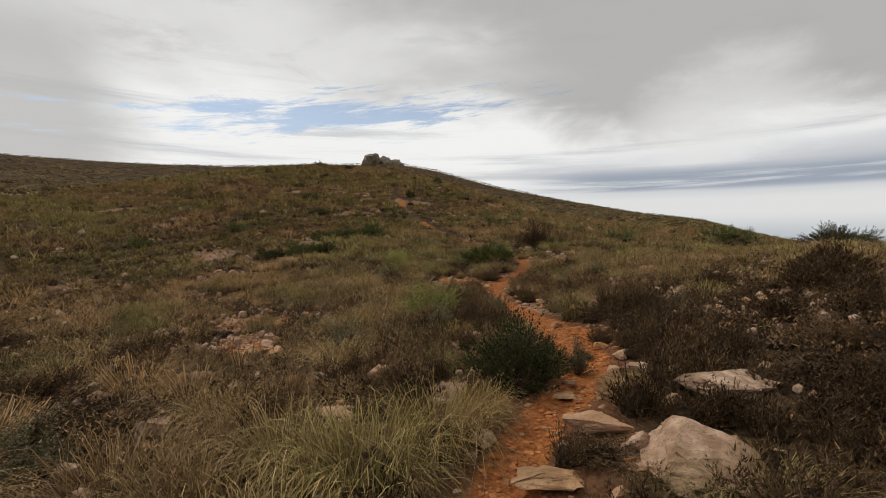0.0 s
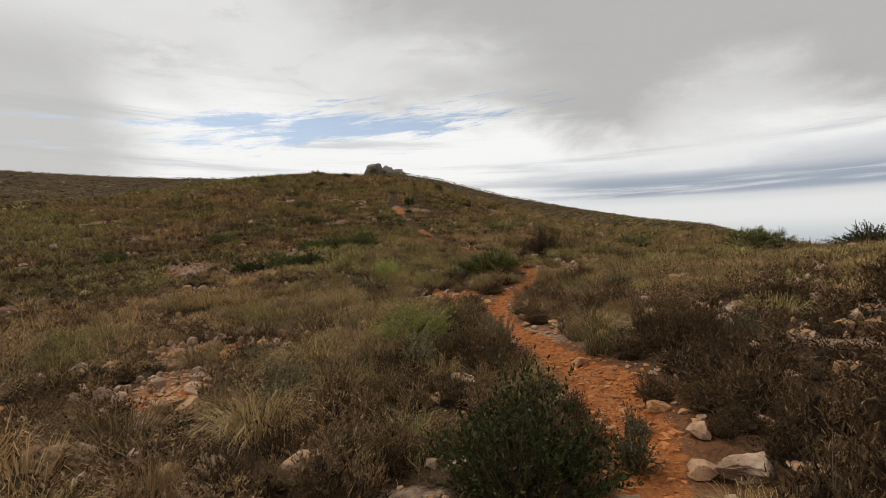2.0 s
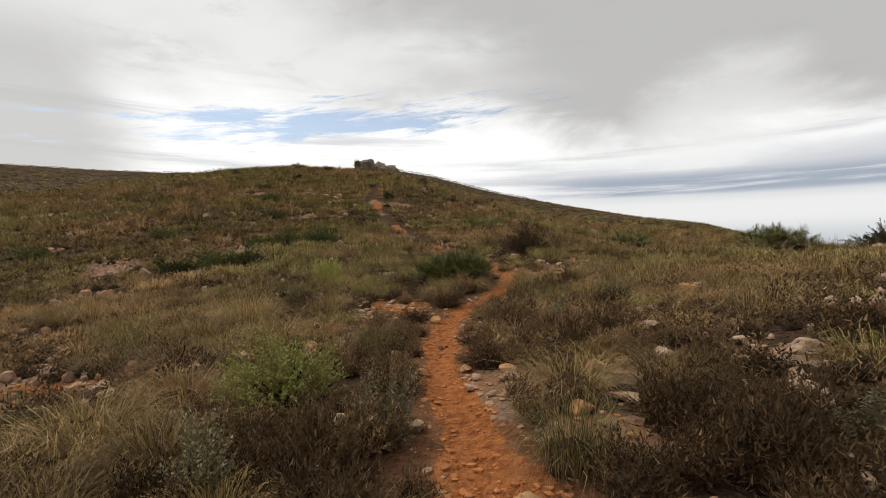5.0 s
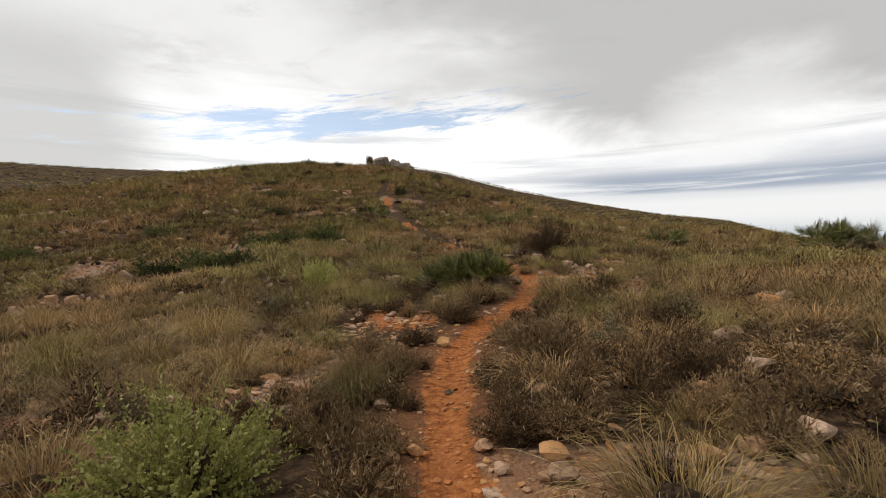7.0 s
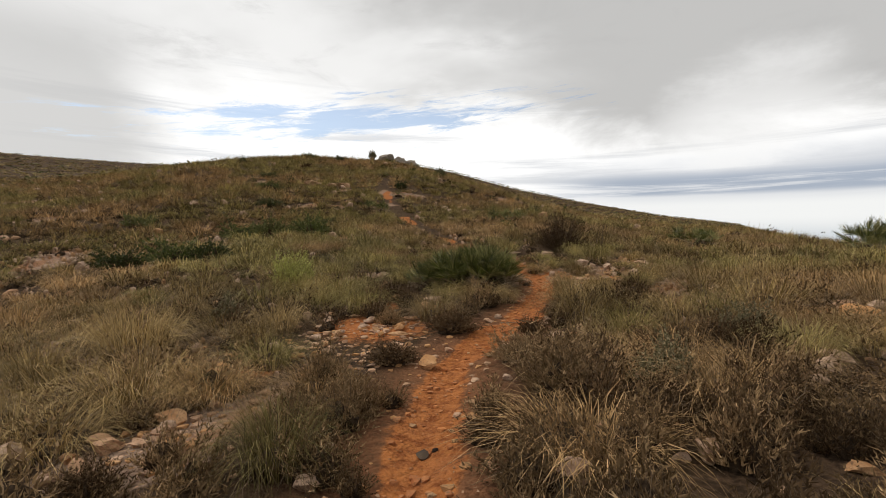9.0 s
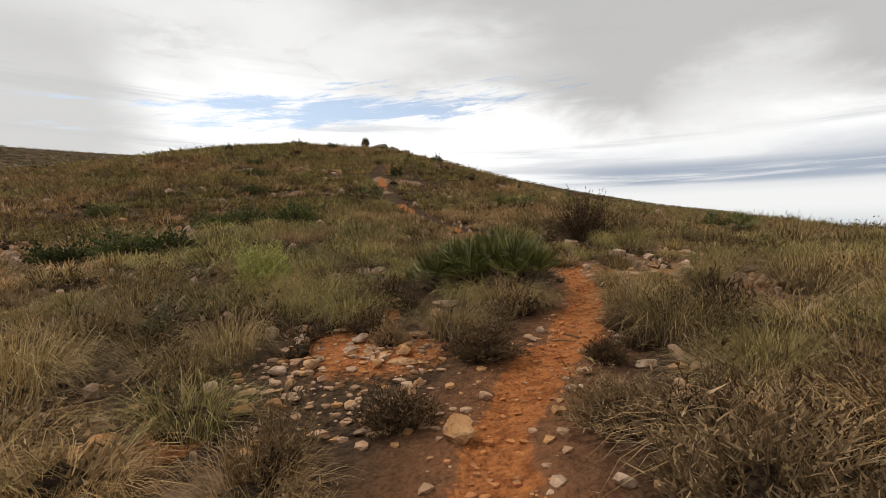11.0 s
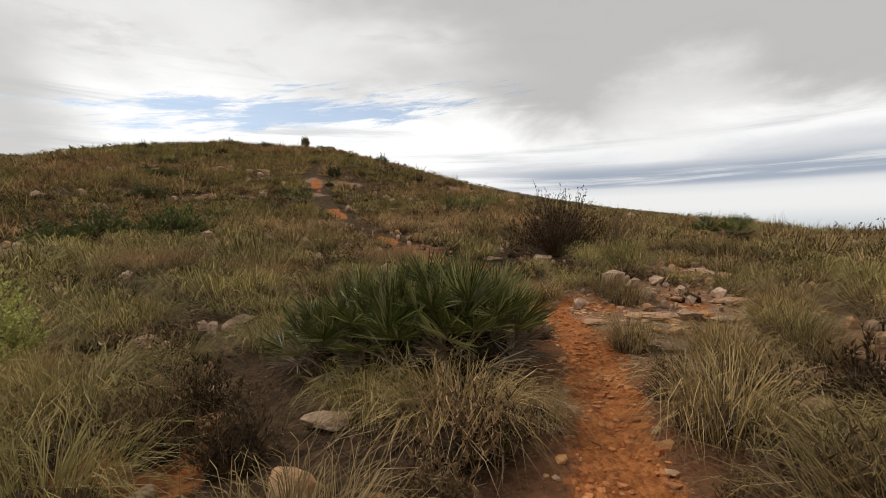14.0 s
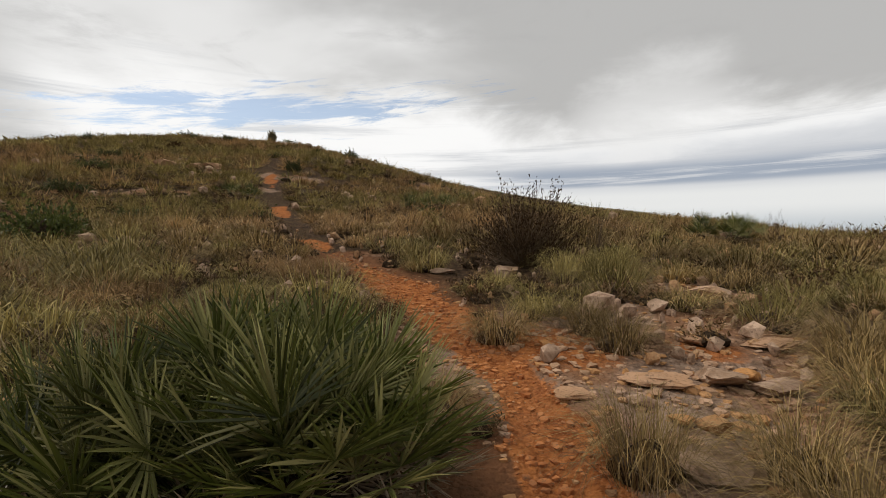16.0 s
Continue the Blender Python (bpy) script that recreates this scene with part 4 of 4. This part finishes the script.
for i, (az, w, h) in enumerate(((-9.3, 6, 8.0), (-8.8, 9, 9.0), (-8.1, 10, 8.6), (-7.4, 9, 7.4), (-6.7, 9, 6.2), (-6.0, 8, 5.0), (-5.2, 7, 3.6))):
    r = 274 + gk.uniform(-3, 3)
    x, y = r * math.sin(radians(az)), r * math.cos(radians(az))
    v, f = rock_shape(500 + i, 14, 3, 0.08)
    ob = new("crag_block", mesh_of("crag_block", v * np.array([w, w * 0.8, h]), f, [M_FARROCK]))
    ob.parent = top
    ob.matrix_local = Matrix.Translation((x, y, float(ground(x, y)) - 3.2)) @ Matrix.Rotation(gk.uniform(0, 6), 4, "Z")


# ---------------------------------------------------------------- the scrub
def scatter(cell, x0, x1, y0, y1, seed):
    g = np.random.default_rng(seed)
    gx, gy = np.meshgrid(np.arange(x0, x1, cell), np.arange(y0, y1, cell))
    return gx.ravel() + g.uniform(-0.5, 0.5, gx.size) * cell, gy.ravel() + g.uniform(-0.5, 0.5, gx.size) * cell


def in_sight(x, y, wide=56):
    return np.abs(np.degrees(np.arctan2(x, y + 3.0))) < wide


def tile(name, shapes, pick, x, y, turn, sx, sz, mats, index, label, category):
    """Many small plants joined into one mesh."""
    z = ground(x, y) - 0.02
    vs, fs, ms, own, base = [], [], [], [], 0
    for t, (v, f) in enumerate(shapes):
        k = np.nonzero(pick == t)[0]
        if not len(k):
            continue
        c, s = np.cos(turn[k])[:, None], np.sin(turn[k])[:, None]
        px = (v[None, :, 0] * c - v[None, :, 1] * s) * sx[k][:, None] + x[k][:, None]
        py = (v[None, :, 0] * s + v[None, :, 1] * c) * sx[k][:, None] + y[k][:, None]
        pz = v[None, :, 2] * sz[k][:, None] + z[k][:, None]
        vs.append(np.stack([px, py, pz], -1).reshape(-1, 3))
        fs.append((f[None] + (np.arange(len(k)) * len(v))[:, None, None] + base).reshape(-1, 3))
        ms.append(np.repeat(index[k], len(f)))
        own.append(np.repeat(np.random.default_rng(len(k)).uniform(0, 1, len(k)), len(v)))
        base += len(k) * len(v)
    me = mesh_of(name, np.concatenate(vs), np.concatenate(fs), mats, np.concatenate(ms))
    me.attributes.new("plant", "FLOAT", "POINT").data.foreach_set("value", np.concatenate(own).astype(np.float32))
    return tagged(new(name, me), label, category, kind="stuff")


GRASS_MATS, HEATH_MATS = [M_ESPARTO, M_GREEN, M_STRAW], [M_HEATH, M_MOSS]


# Dark domes set inside the joined plants; their colour imitates shade in the gaps.
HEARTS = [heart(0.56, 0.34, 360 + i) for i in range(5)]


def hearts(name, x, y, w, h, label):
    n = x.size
    tile(name, HEARTS, np.arange(n) % 5, x, y, np.arange(n) * 0.7, w, h, [M_SHADE_CORE], np.zeros(n, int), label, "dead matter")


def grass_kind(x, y, u):
    n = value_noise(x, y, 4.5, 21) + u * 0.8 - 0.4
    return np.where(n > np.interp(y, [20, 35], [0.32, 0.02]), 1, np.where(n < np.where(y < 13, -0.42, -0.32), 2, 0))


# esparto clumps beside the trail, one by one
TUSSOCKS = [blades(430, 1.15, 1.0, 0.0056, 0.55, 300 + i, 4) for i in range(5)]


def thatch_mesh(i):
    """Dead outer blades, round a near-black dome added as the clump's inner shade."""
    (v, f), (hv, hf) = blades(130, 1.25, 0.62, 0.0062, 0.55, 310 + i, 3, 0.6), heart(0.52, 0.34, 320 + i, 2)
    return mesh_of("dry_thatch", np.concatenate([v, hv]), np.concatenate([f, hf + len(v)]), [M_THATCH, M_SHADE_CORE], np.repeat([0, 1], [len(f), len(hf)]))


THATCH = [thatch_mesh(i) for i in range(5)]
COARSE = [blades(230, 1.15, 1.0, 0.0082, 0.55, 305 + i, 2) for i in range(5)]
TUSSOCK_MESHES = {(fine, i, j): mesh_of("esparto_clump", v, f, [m]) for fine, shapes in ((1, TUSSOCKS), (0, COARSE)) for i, (v, f) in enumerate(shapes) for j, m in enumerate(GRASS_MATS)}
GRASS_LABELS = ("olive-brown esparto grass clump on the stony slope", "green esparto grass clump with fine arching blades", "straw-coloured dry esparto grass clump")
n_clump = 0


def clump(x, y, w, h, kind, fine=1):
    global n_clump
    n_clump += 1
    ob = tagged(new("esparto_clump", TUSSOCK_MESHES[fine, n_clump % 5, kind]), GRASS_LABELS[kind], "grass clump", GRASS_LABELS[kind].split(" grass")[0] + " clumps")
    ob.matrix_world = stand(x, y, n_clump * 1.3, w, h)
    tagged(new("dry_thatch", THATCH[n_clump % 5]), "grey-straw dead skirt").parent = ob


for rows, kind in ((OLIVE_CLUMPS_A + OLIVE_CLUMPS_B, 0), (VERGE_CLUMPS, 0), (GREEN_CLUMPS, 1), (STRAW_CLUMPS, 2)):
    for x, y, w, h in rows:
        for dx, dy, q in ((-0.30, 0.06, 0.62), (0.04, -0.10, 0.68), (0.32, 0.10, 0.58)) if w > 1.2 else ((0, 0, 1.1),):
            clump(x + dx * w, y + dy * w, w * q, h * 1.15, 1 if kind == 0 and n_clump % 4 == 1 else kind)
        TAKEN.append((x, y, w * 0.36))

gx, gy = scatter(0.76, -48, 60, 0.5, 78, 31)
qx, qy = scatter(1.15, -14, 18, 13, 34, 34)
gx, gy = np.concatenate([gx, qx]), np.concatenate([gy, qy])
half = trail_half(gy)
lush = np.interp(gy, [0, 8, 13, 18, 40], [0.26, 0.36, 0.65, 0.92, 1.0]) * np.where(gx < -3, 1.15, 1.0) * np.where((gx > 1.2) & (gy < 14), np.interp(gy, [8, 14], [0.25, 0.7]), 1.0) * (1 - 0.95 * stony(gx, gy))
keep = in_sight(gx, gy, 50) & (from_trail(gx, gy) > half + np.where(gy < 17.5, 0.8, 0.36)) & (rng.uniform(0, 1, gx.size) < lush) & free(gx, gy, 0.12) & planted(gx, gy, rng.uniform(0, 1, gx.size))
gx, gy = gx[keep], gy[keep]
gd = from_walk(gx, gy)
order = np.argsort(gd)
gx, gy, gd = gx[order], gy[order], gd[order]
gw = rng.uniform(0.62, 1.08, gx.size) + 0.55 * rng.uniform(0, 1, gx.size) ** 3
gw = np.minimum(gw, 1.45 * (from_trail(gx, gy) - trail_half(gy)) + 0.12)
gh = gw * rng.uniform(0.34, 0.52, gx.size)
gh = np.where(gd < 1.0, gh * 0.75, gh)
gkind = grass_kind(gx, gy, rng.uniform(0, 1, gx.size))
near_n = max(0, 285 - n_clump)
for i in range(near_n):
    clump(gx[i], gy[i], gw[i], gh[i], int(gkind[i]), int(i < 60))
past = np.arange(gx.size) >= near_n
for lo, hi, shapes, nm in ((0, 9, [blades(190, 1.15, 1.0, 0.011, 0.5, 330 + i, 2) for i in range(4)], "esparto_grass"),
                           (9, 14, [blades(130, 1.15, 1.0, 0.014, 0.5, 340 + i, 2) for i in range(4)], "distant_esparto_grass"),
                           (14, 22, [blades(130, 1.1, 1.3, 0.024, 0.6, 343 + i, 1) for i in range(4)], "slope_esparto_grass"),
                           (22, 999, [blades(66, 1.1, 1.4, 0.042, 0.65, 345 + i, 1) for i in range(4)], "far_esparto_grass")):
    sel = past & (gd >= lo) & (gd < hi)
    n = int(sel.sum())
    tile(nm, shapes, rng.integers(0, 4, n), gx[sel], gy[sel], rng.uniform(0, 6.28, n), gw[sel], gh[sel], GRASS_MATS, gkind[sel], "olive and straw esparto grass over the hillside", "grass")

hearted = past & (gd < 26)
hearts("tussock_hearts", gx[hearted], gy[hearted], gw[hearted], gh[hearted], "dead tussock cores, near black as inner shade")

# heath shrubs
hx, hy = scatter(0.42, -30, 36, 0.5, 46, 32)
scrubby = np.interp(hy, [0, 8, 13, 18, 40], [1.0, 1.0, 0.88, 0.36, 0.10]) * (1 - 0.62 * stony(hx, hy))
keep = in_sight(hx, hy) & (from_trail(hx, hy) > trail_half(hy) + 0.10) & (rng.uniform(0, 1, hx.size) < scrubby) & free(hx, hy, 0.0) & planted(hx, hy, rng.uniform(0, 1, hx.size))
hx, hy = hx[keep], hy[keep]
hd = from_walk(hx, hy)
order = np.argsort(hd)
hx, hy, hd = hx[order], hy[order], hd[order]
hw = rng.uniform(0.36, 0.86, hx.size)
hw = np.minimum(hw, 1.6 * (from_trail(hx, hy) - trail_half(hy)) + 0.16)
hh = hw * rng.uniform(0.5, 0.8, hx.size)
hkind = (value_noise(hx, hy, 2.2, 22) + rng.uniform(-0.7, 0.7, hx.size) > np.where(hx < 1.3, -0.15, np.interp(hy, [8, 12], [0.55, -0.05]))).astype(int)
HEATHS = [shrub_shapes(1.0, 1.0, 120, 14, 0.088, 0.018, 400 + i, 1.0, True, 0.005, 0.35, step=2) for i in range(5)]
masters, heath_n = {}, 280
HEATH_LABELS = ("dark brown dry heath shrub beside the trail", "grey-brown low heath shrub beside the trail")
for i in range(heath_n):
    key = (i % 5, int(hkind[i]))
    m = stand(hx[i], hy[i], i * 0.9, hw[i], hh[i])
    if key not in masters:
        masters[key] = shrub_thing("heath_shrub", HEATHS[key[0]], HEATH_MATS[key[1]], HEATH_LABELS[key[1]], "shrub", m, ("brown heath shrubs", "grey heath shrubs")[key[1]])
    else:
        shrub_copy(masters[key], m)
rest = np.arange(hx.size) >= heath_n
for sel, n_stem, per, size, width, nm in ((rest & (hd < 8), 48, 6, 0.10, 0.032, "heath"), (rest & (hd >= 8) & (hd < 16), 30, 5, 0.10, 0.038, "distant_heath"), (rest & (hd >= 16), 20, 3, 0.13, 0.064, "far_heath")):
    n = int(sel.sum())
    shapes = [shrub_shapes(1.0, 1.0, n_stem, per, size, width, 430 + i, 0.7, True, 0.006, 0.3)[1] for i in range(4)]
    tile(nm, shapes, rng.integers(0, 4, n), hx[sel], hy[sel], rng.uniform(0, 6.28, n), hw[sel], hh[sel], HEATH_MATS, hkind[sel], "dry brown heath over the hillside", "heath")

# Added domes that darken the heath from within, in place of shade.
hearts("heath_hearts", hx[rest], hy[rest], hw[rest] * 0.9, hh[rest] * 1.1, "dark cores added in the heath as inner shade")

# dark shrubs between the grass higher up
ux, uy = scatter(1.05, -60, 60, 26, 88, 36)
keep = in_sight(ux, uy, 47) & (from_walk(ux, uy) > 14) & (rng.uniform(0, 1, ux.size) < 0.15 + 0.22 * value_noise(ux, uy, 6.0, 61)) & free(ux, uy, 0.1) & (from_trail(ux, uy) > 0.6)
ux, uy = ux[keep], uy[keep]
n = ux.size
uw = rng.uniform(0.6, 1.4, n)
uh, ukind, ud = uw * rng.uniform(0.4, 0.6, n), rng.choice(3, n, p=[0.45, 0.40, 0.15]), from_walk(ux, uy)
for nm, sel, spec in (("slope_shrubs", ud < 30, (40, 4, 0.10, 0.045)), ("far_slope_shrubs", ud >= 30, (18, 3, 0.17, 0.085))):
    shapes = [shrub_shapes(1.0, 1.0, *spec, 455 + i, 0.6, True, 0.01, 0.25)[1] for i in range(4)]
    q = int(sel.sum())
    tile(nm, shapes, rng.integers(0, 4, q), ux[sel], uy[sel], rng.uniform(0, 6.28, q), uw[sel], uh[sel], [M_HEATH, M_MOSS, M_MASTIC], ukind[sel], "dark brown and olive shrubs on the slope", "scrub")

hearts("slope_shrub_hearts", ux, uy, uw * 0.95, uh * 1.1, "dark cores added in the slope shrubs as inner shade")

# scrub on the far slopes
fx, fy = scatter(2.3, -190, 150, 55, 285, 33)
fr = np.hypot(fx, fy)
keep = in_sight(fx, fy, 47) & (fr > 60) & (fr < 282) & (rng.uniform(0, 1, fx.size) < 0.72)
fx, fy, fr = fx[keep], fy[keep], fr[keep]
n = fx.size
fw = rng.uniform(0.9, 2.3, n) * np.interp(fr, [60, 280], [0.9, 1.5])
shapes = [shrub_shapes(1.0, 1.0, 11, 2, 0.36, 0.13, 450 + i, 0.6, True, 0.01, 0.3)[1] for i in range(4)]
tile("far_scrub", shapes, rng.integers(0, 4, n), fx, fy, rng.uniform(0, 6.28, n), fw, fw * np.interp(fr, [60, 120, 250], [0.42, 0.34, 0.16]), [M_GREEN, M_ESPARTO, M_MASTIC, M_HEATH], rng.choice(4, n, p=[0.44, 0.30, 0.11, 0.15]), "low olive-brown scrub on the far slopes", "scrub")

# ---------------------------------------------------------------- loose stones and gravel
STONES = [rock_shape(600 + i, 14, 2, 0.03) for i in range(8)]
sx_, sy_ = scatter(0.33, -16, 14, 1.5, 30, 41)
bare = stony(sx_, sy_)
keep = in_sight(sx_, sy_) & (rng.uniform(0, 1, sx_.size) < 0.36 + 0.55 * bare + 0.08 * (from_trail(sx_, sy_) < trail_half(sy_) + 0.3) + 0.35 * bare_spot(sx_, sy_)) & (from_trail(sx_, sy_) > trail_half(sy_) * 1.15) & free(sx_, sy_, 0.0)
sx_, sy_, bare = sx_[keep], sy_[keep], bare[keep]
near = np.argsort(from_walk(sx_, sy_) - bare - 2 * bare_spot(sx_, sy_))
sx_, sy_ = sx_[near], sy_[near]
sw = 0.060 + np.where(sy_ < 14, 0.17, 0.12) * rng.uniform(0, 1, sx_.size) ** 2.2
STONE_MESHES = {(i, j): mesh_of("stone", v, f, [m]) for i, (v, f) in enumerate(STONES) for j, m in enumerate((M_ROCK, M_RUST))}
stone_n = 285
for i in range(stone_n):
    j = int(rng.uniform() < 0.35)
    ob = tagged(new("stone", STONE_MESHES[i % 8, j]), ("pale limestone stone lying on the ground", "ochre-stained stone lying on the ground")[j], "stone", ("pale loose stones", "ochre loose stones")[j])
    ob.matrix_world = stand(sx_[i], sy_[i], i * 2.1, sw[i] * 1.15, sw[i] * 0.68, 0.012)
SMALL = [rock_shape(620 + i, 9, 1, 0.03) for i in range(8)]
n = sx_.size - stone_n
tile("loose_stones", SMALL, rng.integers(0, 8, n), sx_[stone_n:], sy_[stone_n:], rng.uniform(0, 6.28, n), sw[stone_n:] * 1.15, sw[stone_n:] * 0.9 + 0.05, [M_ROCK, M_RUST], (rng.uniform(0, 1, n) < 0.3).astype(int), "pale limestone stones strewn over the slope", "stones")
sx_, sy_ = scatter(1.0, -60, 60, 22, 110, 42)
keep = in_sight(sx_, sy_, 47) & (rng.uniform(0, 1, sx_.size) < 0.06 + 0.30 * stony(sx_, sy_))
sx_, sy_ = sx_[keep], sy_[keep]
n = sx_.size
sw = 0.13 + 0.4 * rng.uniform(0, 1, n) ** 2.5
tile("distant_stones", SMALL, rng.integers(0, 8, n), sx_, sy_, rng.uniform(0, 6.28, n), sw, sw * 0.8, [M_ROCK, M_RUST], (rng.uniform(0, 1, n) < 0.12).astype(int), "pale stones between the far grass", "stones")
# pale ledge on the upper slope
for x, y, w, h in ((-10.6, 47.6, 1.3, 0.5), (-9.0, 47.9, 1.0, 0.36), (-8.1, 48.1, 1.2, 0.34)):
    n_rock += 1
    rock_thing("ledge_rock", x, y, w, h, 100 + n_rock, M_ROCK, "pale limestone ledge rock high on the slope", "ledge on the upper slope")
# chips on the trail and fine gravel in the bare patches
cx, cy = scatter(0.042, -2, 5.5, 2.2, 27, 43)
d = from_trail(cx, cy) / trail_half(cy)
keep = (rng.uniform(0, 1, cx.size) < np.clip(1.35 - d, 0, 0.62) * np.interp(cy, [2, 8, 9.5, 16, 19, 27], [1, 1, 0.4, 0.4, 1.0, 1.0])) & (d < 1.35)
cx, cy = cx[keep], cy[keep]
n = cx.size
cw = 0.012 + 0.052 * rng.uniform(0, 1, n) ** 3
CHIPS = [rock_shape(640 + i, 7, 1, 0.02) for i in range(4)]
tile("trail_gravel", CHIPS, rng.integers(0, 4, n), cx, cy, rng.uniform(0, 6.28, n), cw * 1.3, cw * 0.45 + 0.018, [M_CHIP, M_RUST], (rng.uniform(0, 1, n) < 0.05).astype(int), "orange clay chips and gravel on the trail", "gravel")
cx, cy = scatter(0.075, -8, 9, 2.2, 26, 44)
spot = bare_spot(cx, cy)
verge = from_trail(cx, cy) < trail_half(cy) * 1.9
keep = (rng.uniform(0, 1, cx.size) < 0.62 * stony(cx, cy) + 0.50 * spot + 0.26 * verge) & (from_trail(cx, cy) > trail_half(cy) * 0.9)
cx, cy = cx[keep], cy[keep]
n = cx.size
cw = (0.018 + 0.07 * rng.uniform(0, 1, n) ** 3.0) * (1 + 0.4 * bare_spot(cx, cy))
tile("patch_gravel", CHIPS, rng.integers(0, 4, n), cx, cy, rng.uniform(0, 6.28, n), cw * 1.2, cw * 0.4 + 0.012, [M_ROCK, M_RUST], (rng.uniform(0, 1, n) < 0.4).astype(int), "pale and ochre gravel in the bare patches", "gravel")

# small things on the trail
M_DARK = material("dark_stone", rock_build((0.025, 0.021, 0.018), (0.05, 0.043, 0.036), (0.04, 0.03, 0.024)), 0.9, 0.6, 0.005, 0.2)
rock_thing("dark_stone", 1.52, 12.9, 0.085, 0.05, 901, M_DARK, "small dark stone lying on the orange trail", sub=2)
rock_thing("dark_stone", 1.60, 12.98, 0.05, 0.03, 902, M_DARK, "small dark stone lying on the orange trail", sub=2)


def fallen_twig(x, y, length, turn, seed):
    """A bent bare stick that lies on the ground."""
    g = np.random.default_rng(seed)
    v, f, rings = [], [], 6
    for i in range(rings):
        q = i / (rings - 1)
        c = np.array([length * (q - 0.5), 0.06 * length * math.sin(3 * q + seed), 0.012 + 0.006 * math.sin(5 * q)])
        r = 0.011 * (1 - 0.6 * q) + g.uniform(-0.001, 0.001)
        for k in range(5):
            a = 6.283 * k / 5
            v.append(c + np.array([0, math.cos(a) * r, math.sin(a) * r]))
    for i in range(rings - 1):
        for k in range(5):
            a, c, d, e = i * 5 + k, i * 5 + (k + 1) % 5, i * 5 + 5 + (k + 1) % 5, i * 5 + 5 + k
            f += [(a, c, d), (a, d, e)]
    ob = tagged(new("fallen_twig", mesh_of("fallen_twig", v, f, [M_TWIG])), "bare grey-brown twig lying on the ground", "twig", "fallen twigs")
    ob.matrix_world = stand(x, y, turn, sink=0.0)


for x, y, length, turn, seed in ((2.72, 17.45, 0.34, 2.2, 1), (2.55, 17.2, 0.3, 0.4, 2), (2.3, 12.2, 0.4, 1.0, 3), (0.25, 7.9, 0.5, 0.2, 4), (-0.9, 13.4, 0.35, 0.9, 5), (3.5, 9.0, 0.4, 2.6, 6)):
    fallen_twig(x, y, length, turn, seed)

# dry litter between the plants
lx, ly = scatter(0.115, -6, 8, 2.0, 25, 45)
keep = (from_trail(lx, ly) > trail_half(ly) * 1.0) & in_sight(lx, ly, 46) & (rng.uniform(0, 1, lx.size) < 0.8 - 0.6 * stony(lx, ly))
lx, ly = lx[keep], ly[keep]
n = lx.size
LITTER = [blades(5, 1.6, 0.55, 0.07, 0.9, 350 + i, 1) for i in range(6)]
lw = rng.uniform(0.07, 0.16, n)
tile("dry_litter", LITTER, rng.integers(0, 6, n), lx, ly, rng.uniform(0, 6.28, n), lw, lw * rng.uniform(0.3, 1.0, n), [M_STRAW, M_HEATH, M_MOSS], rng.integers(0, 3, n), "short dry grass and litter on the ground", "litter")
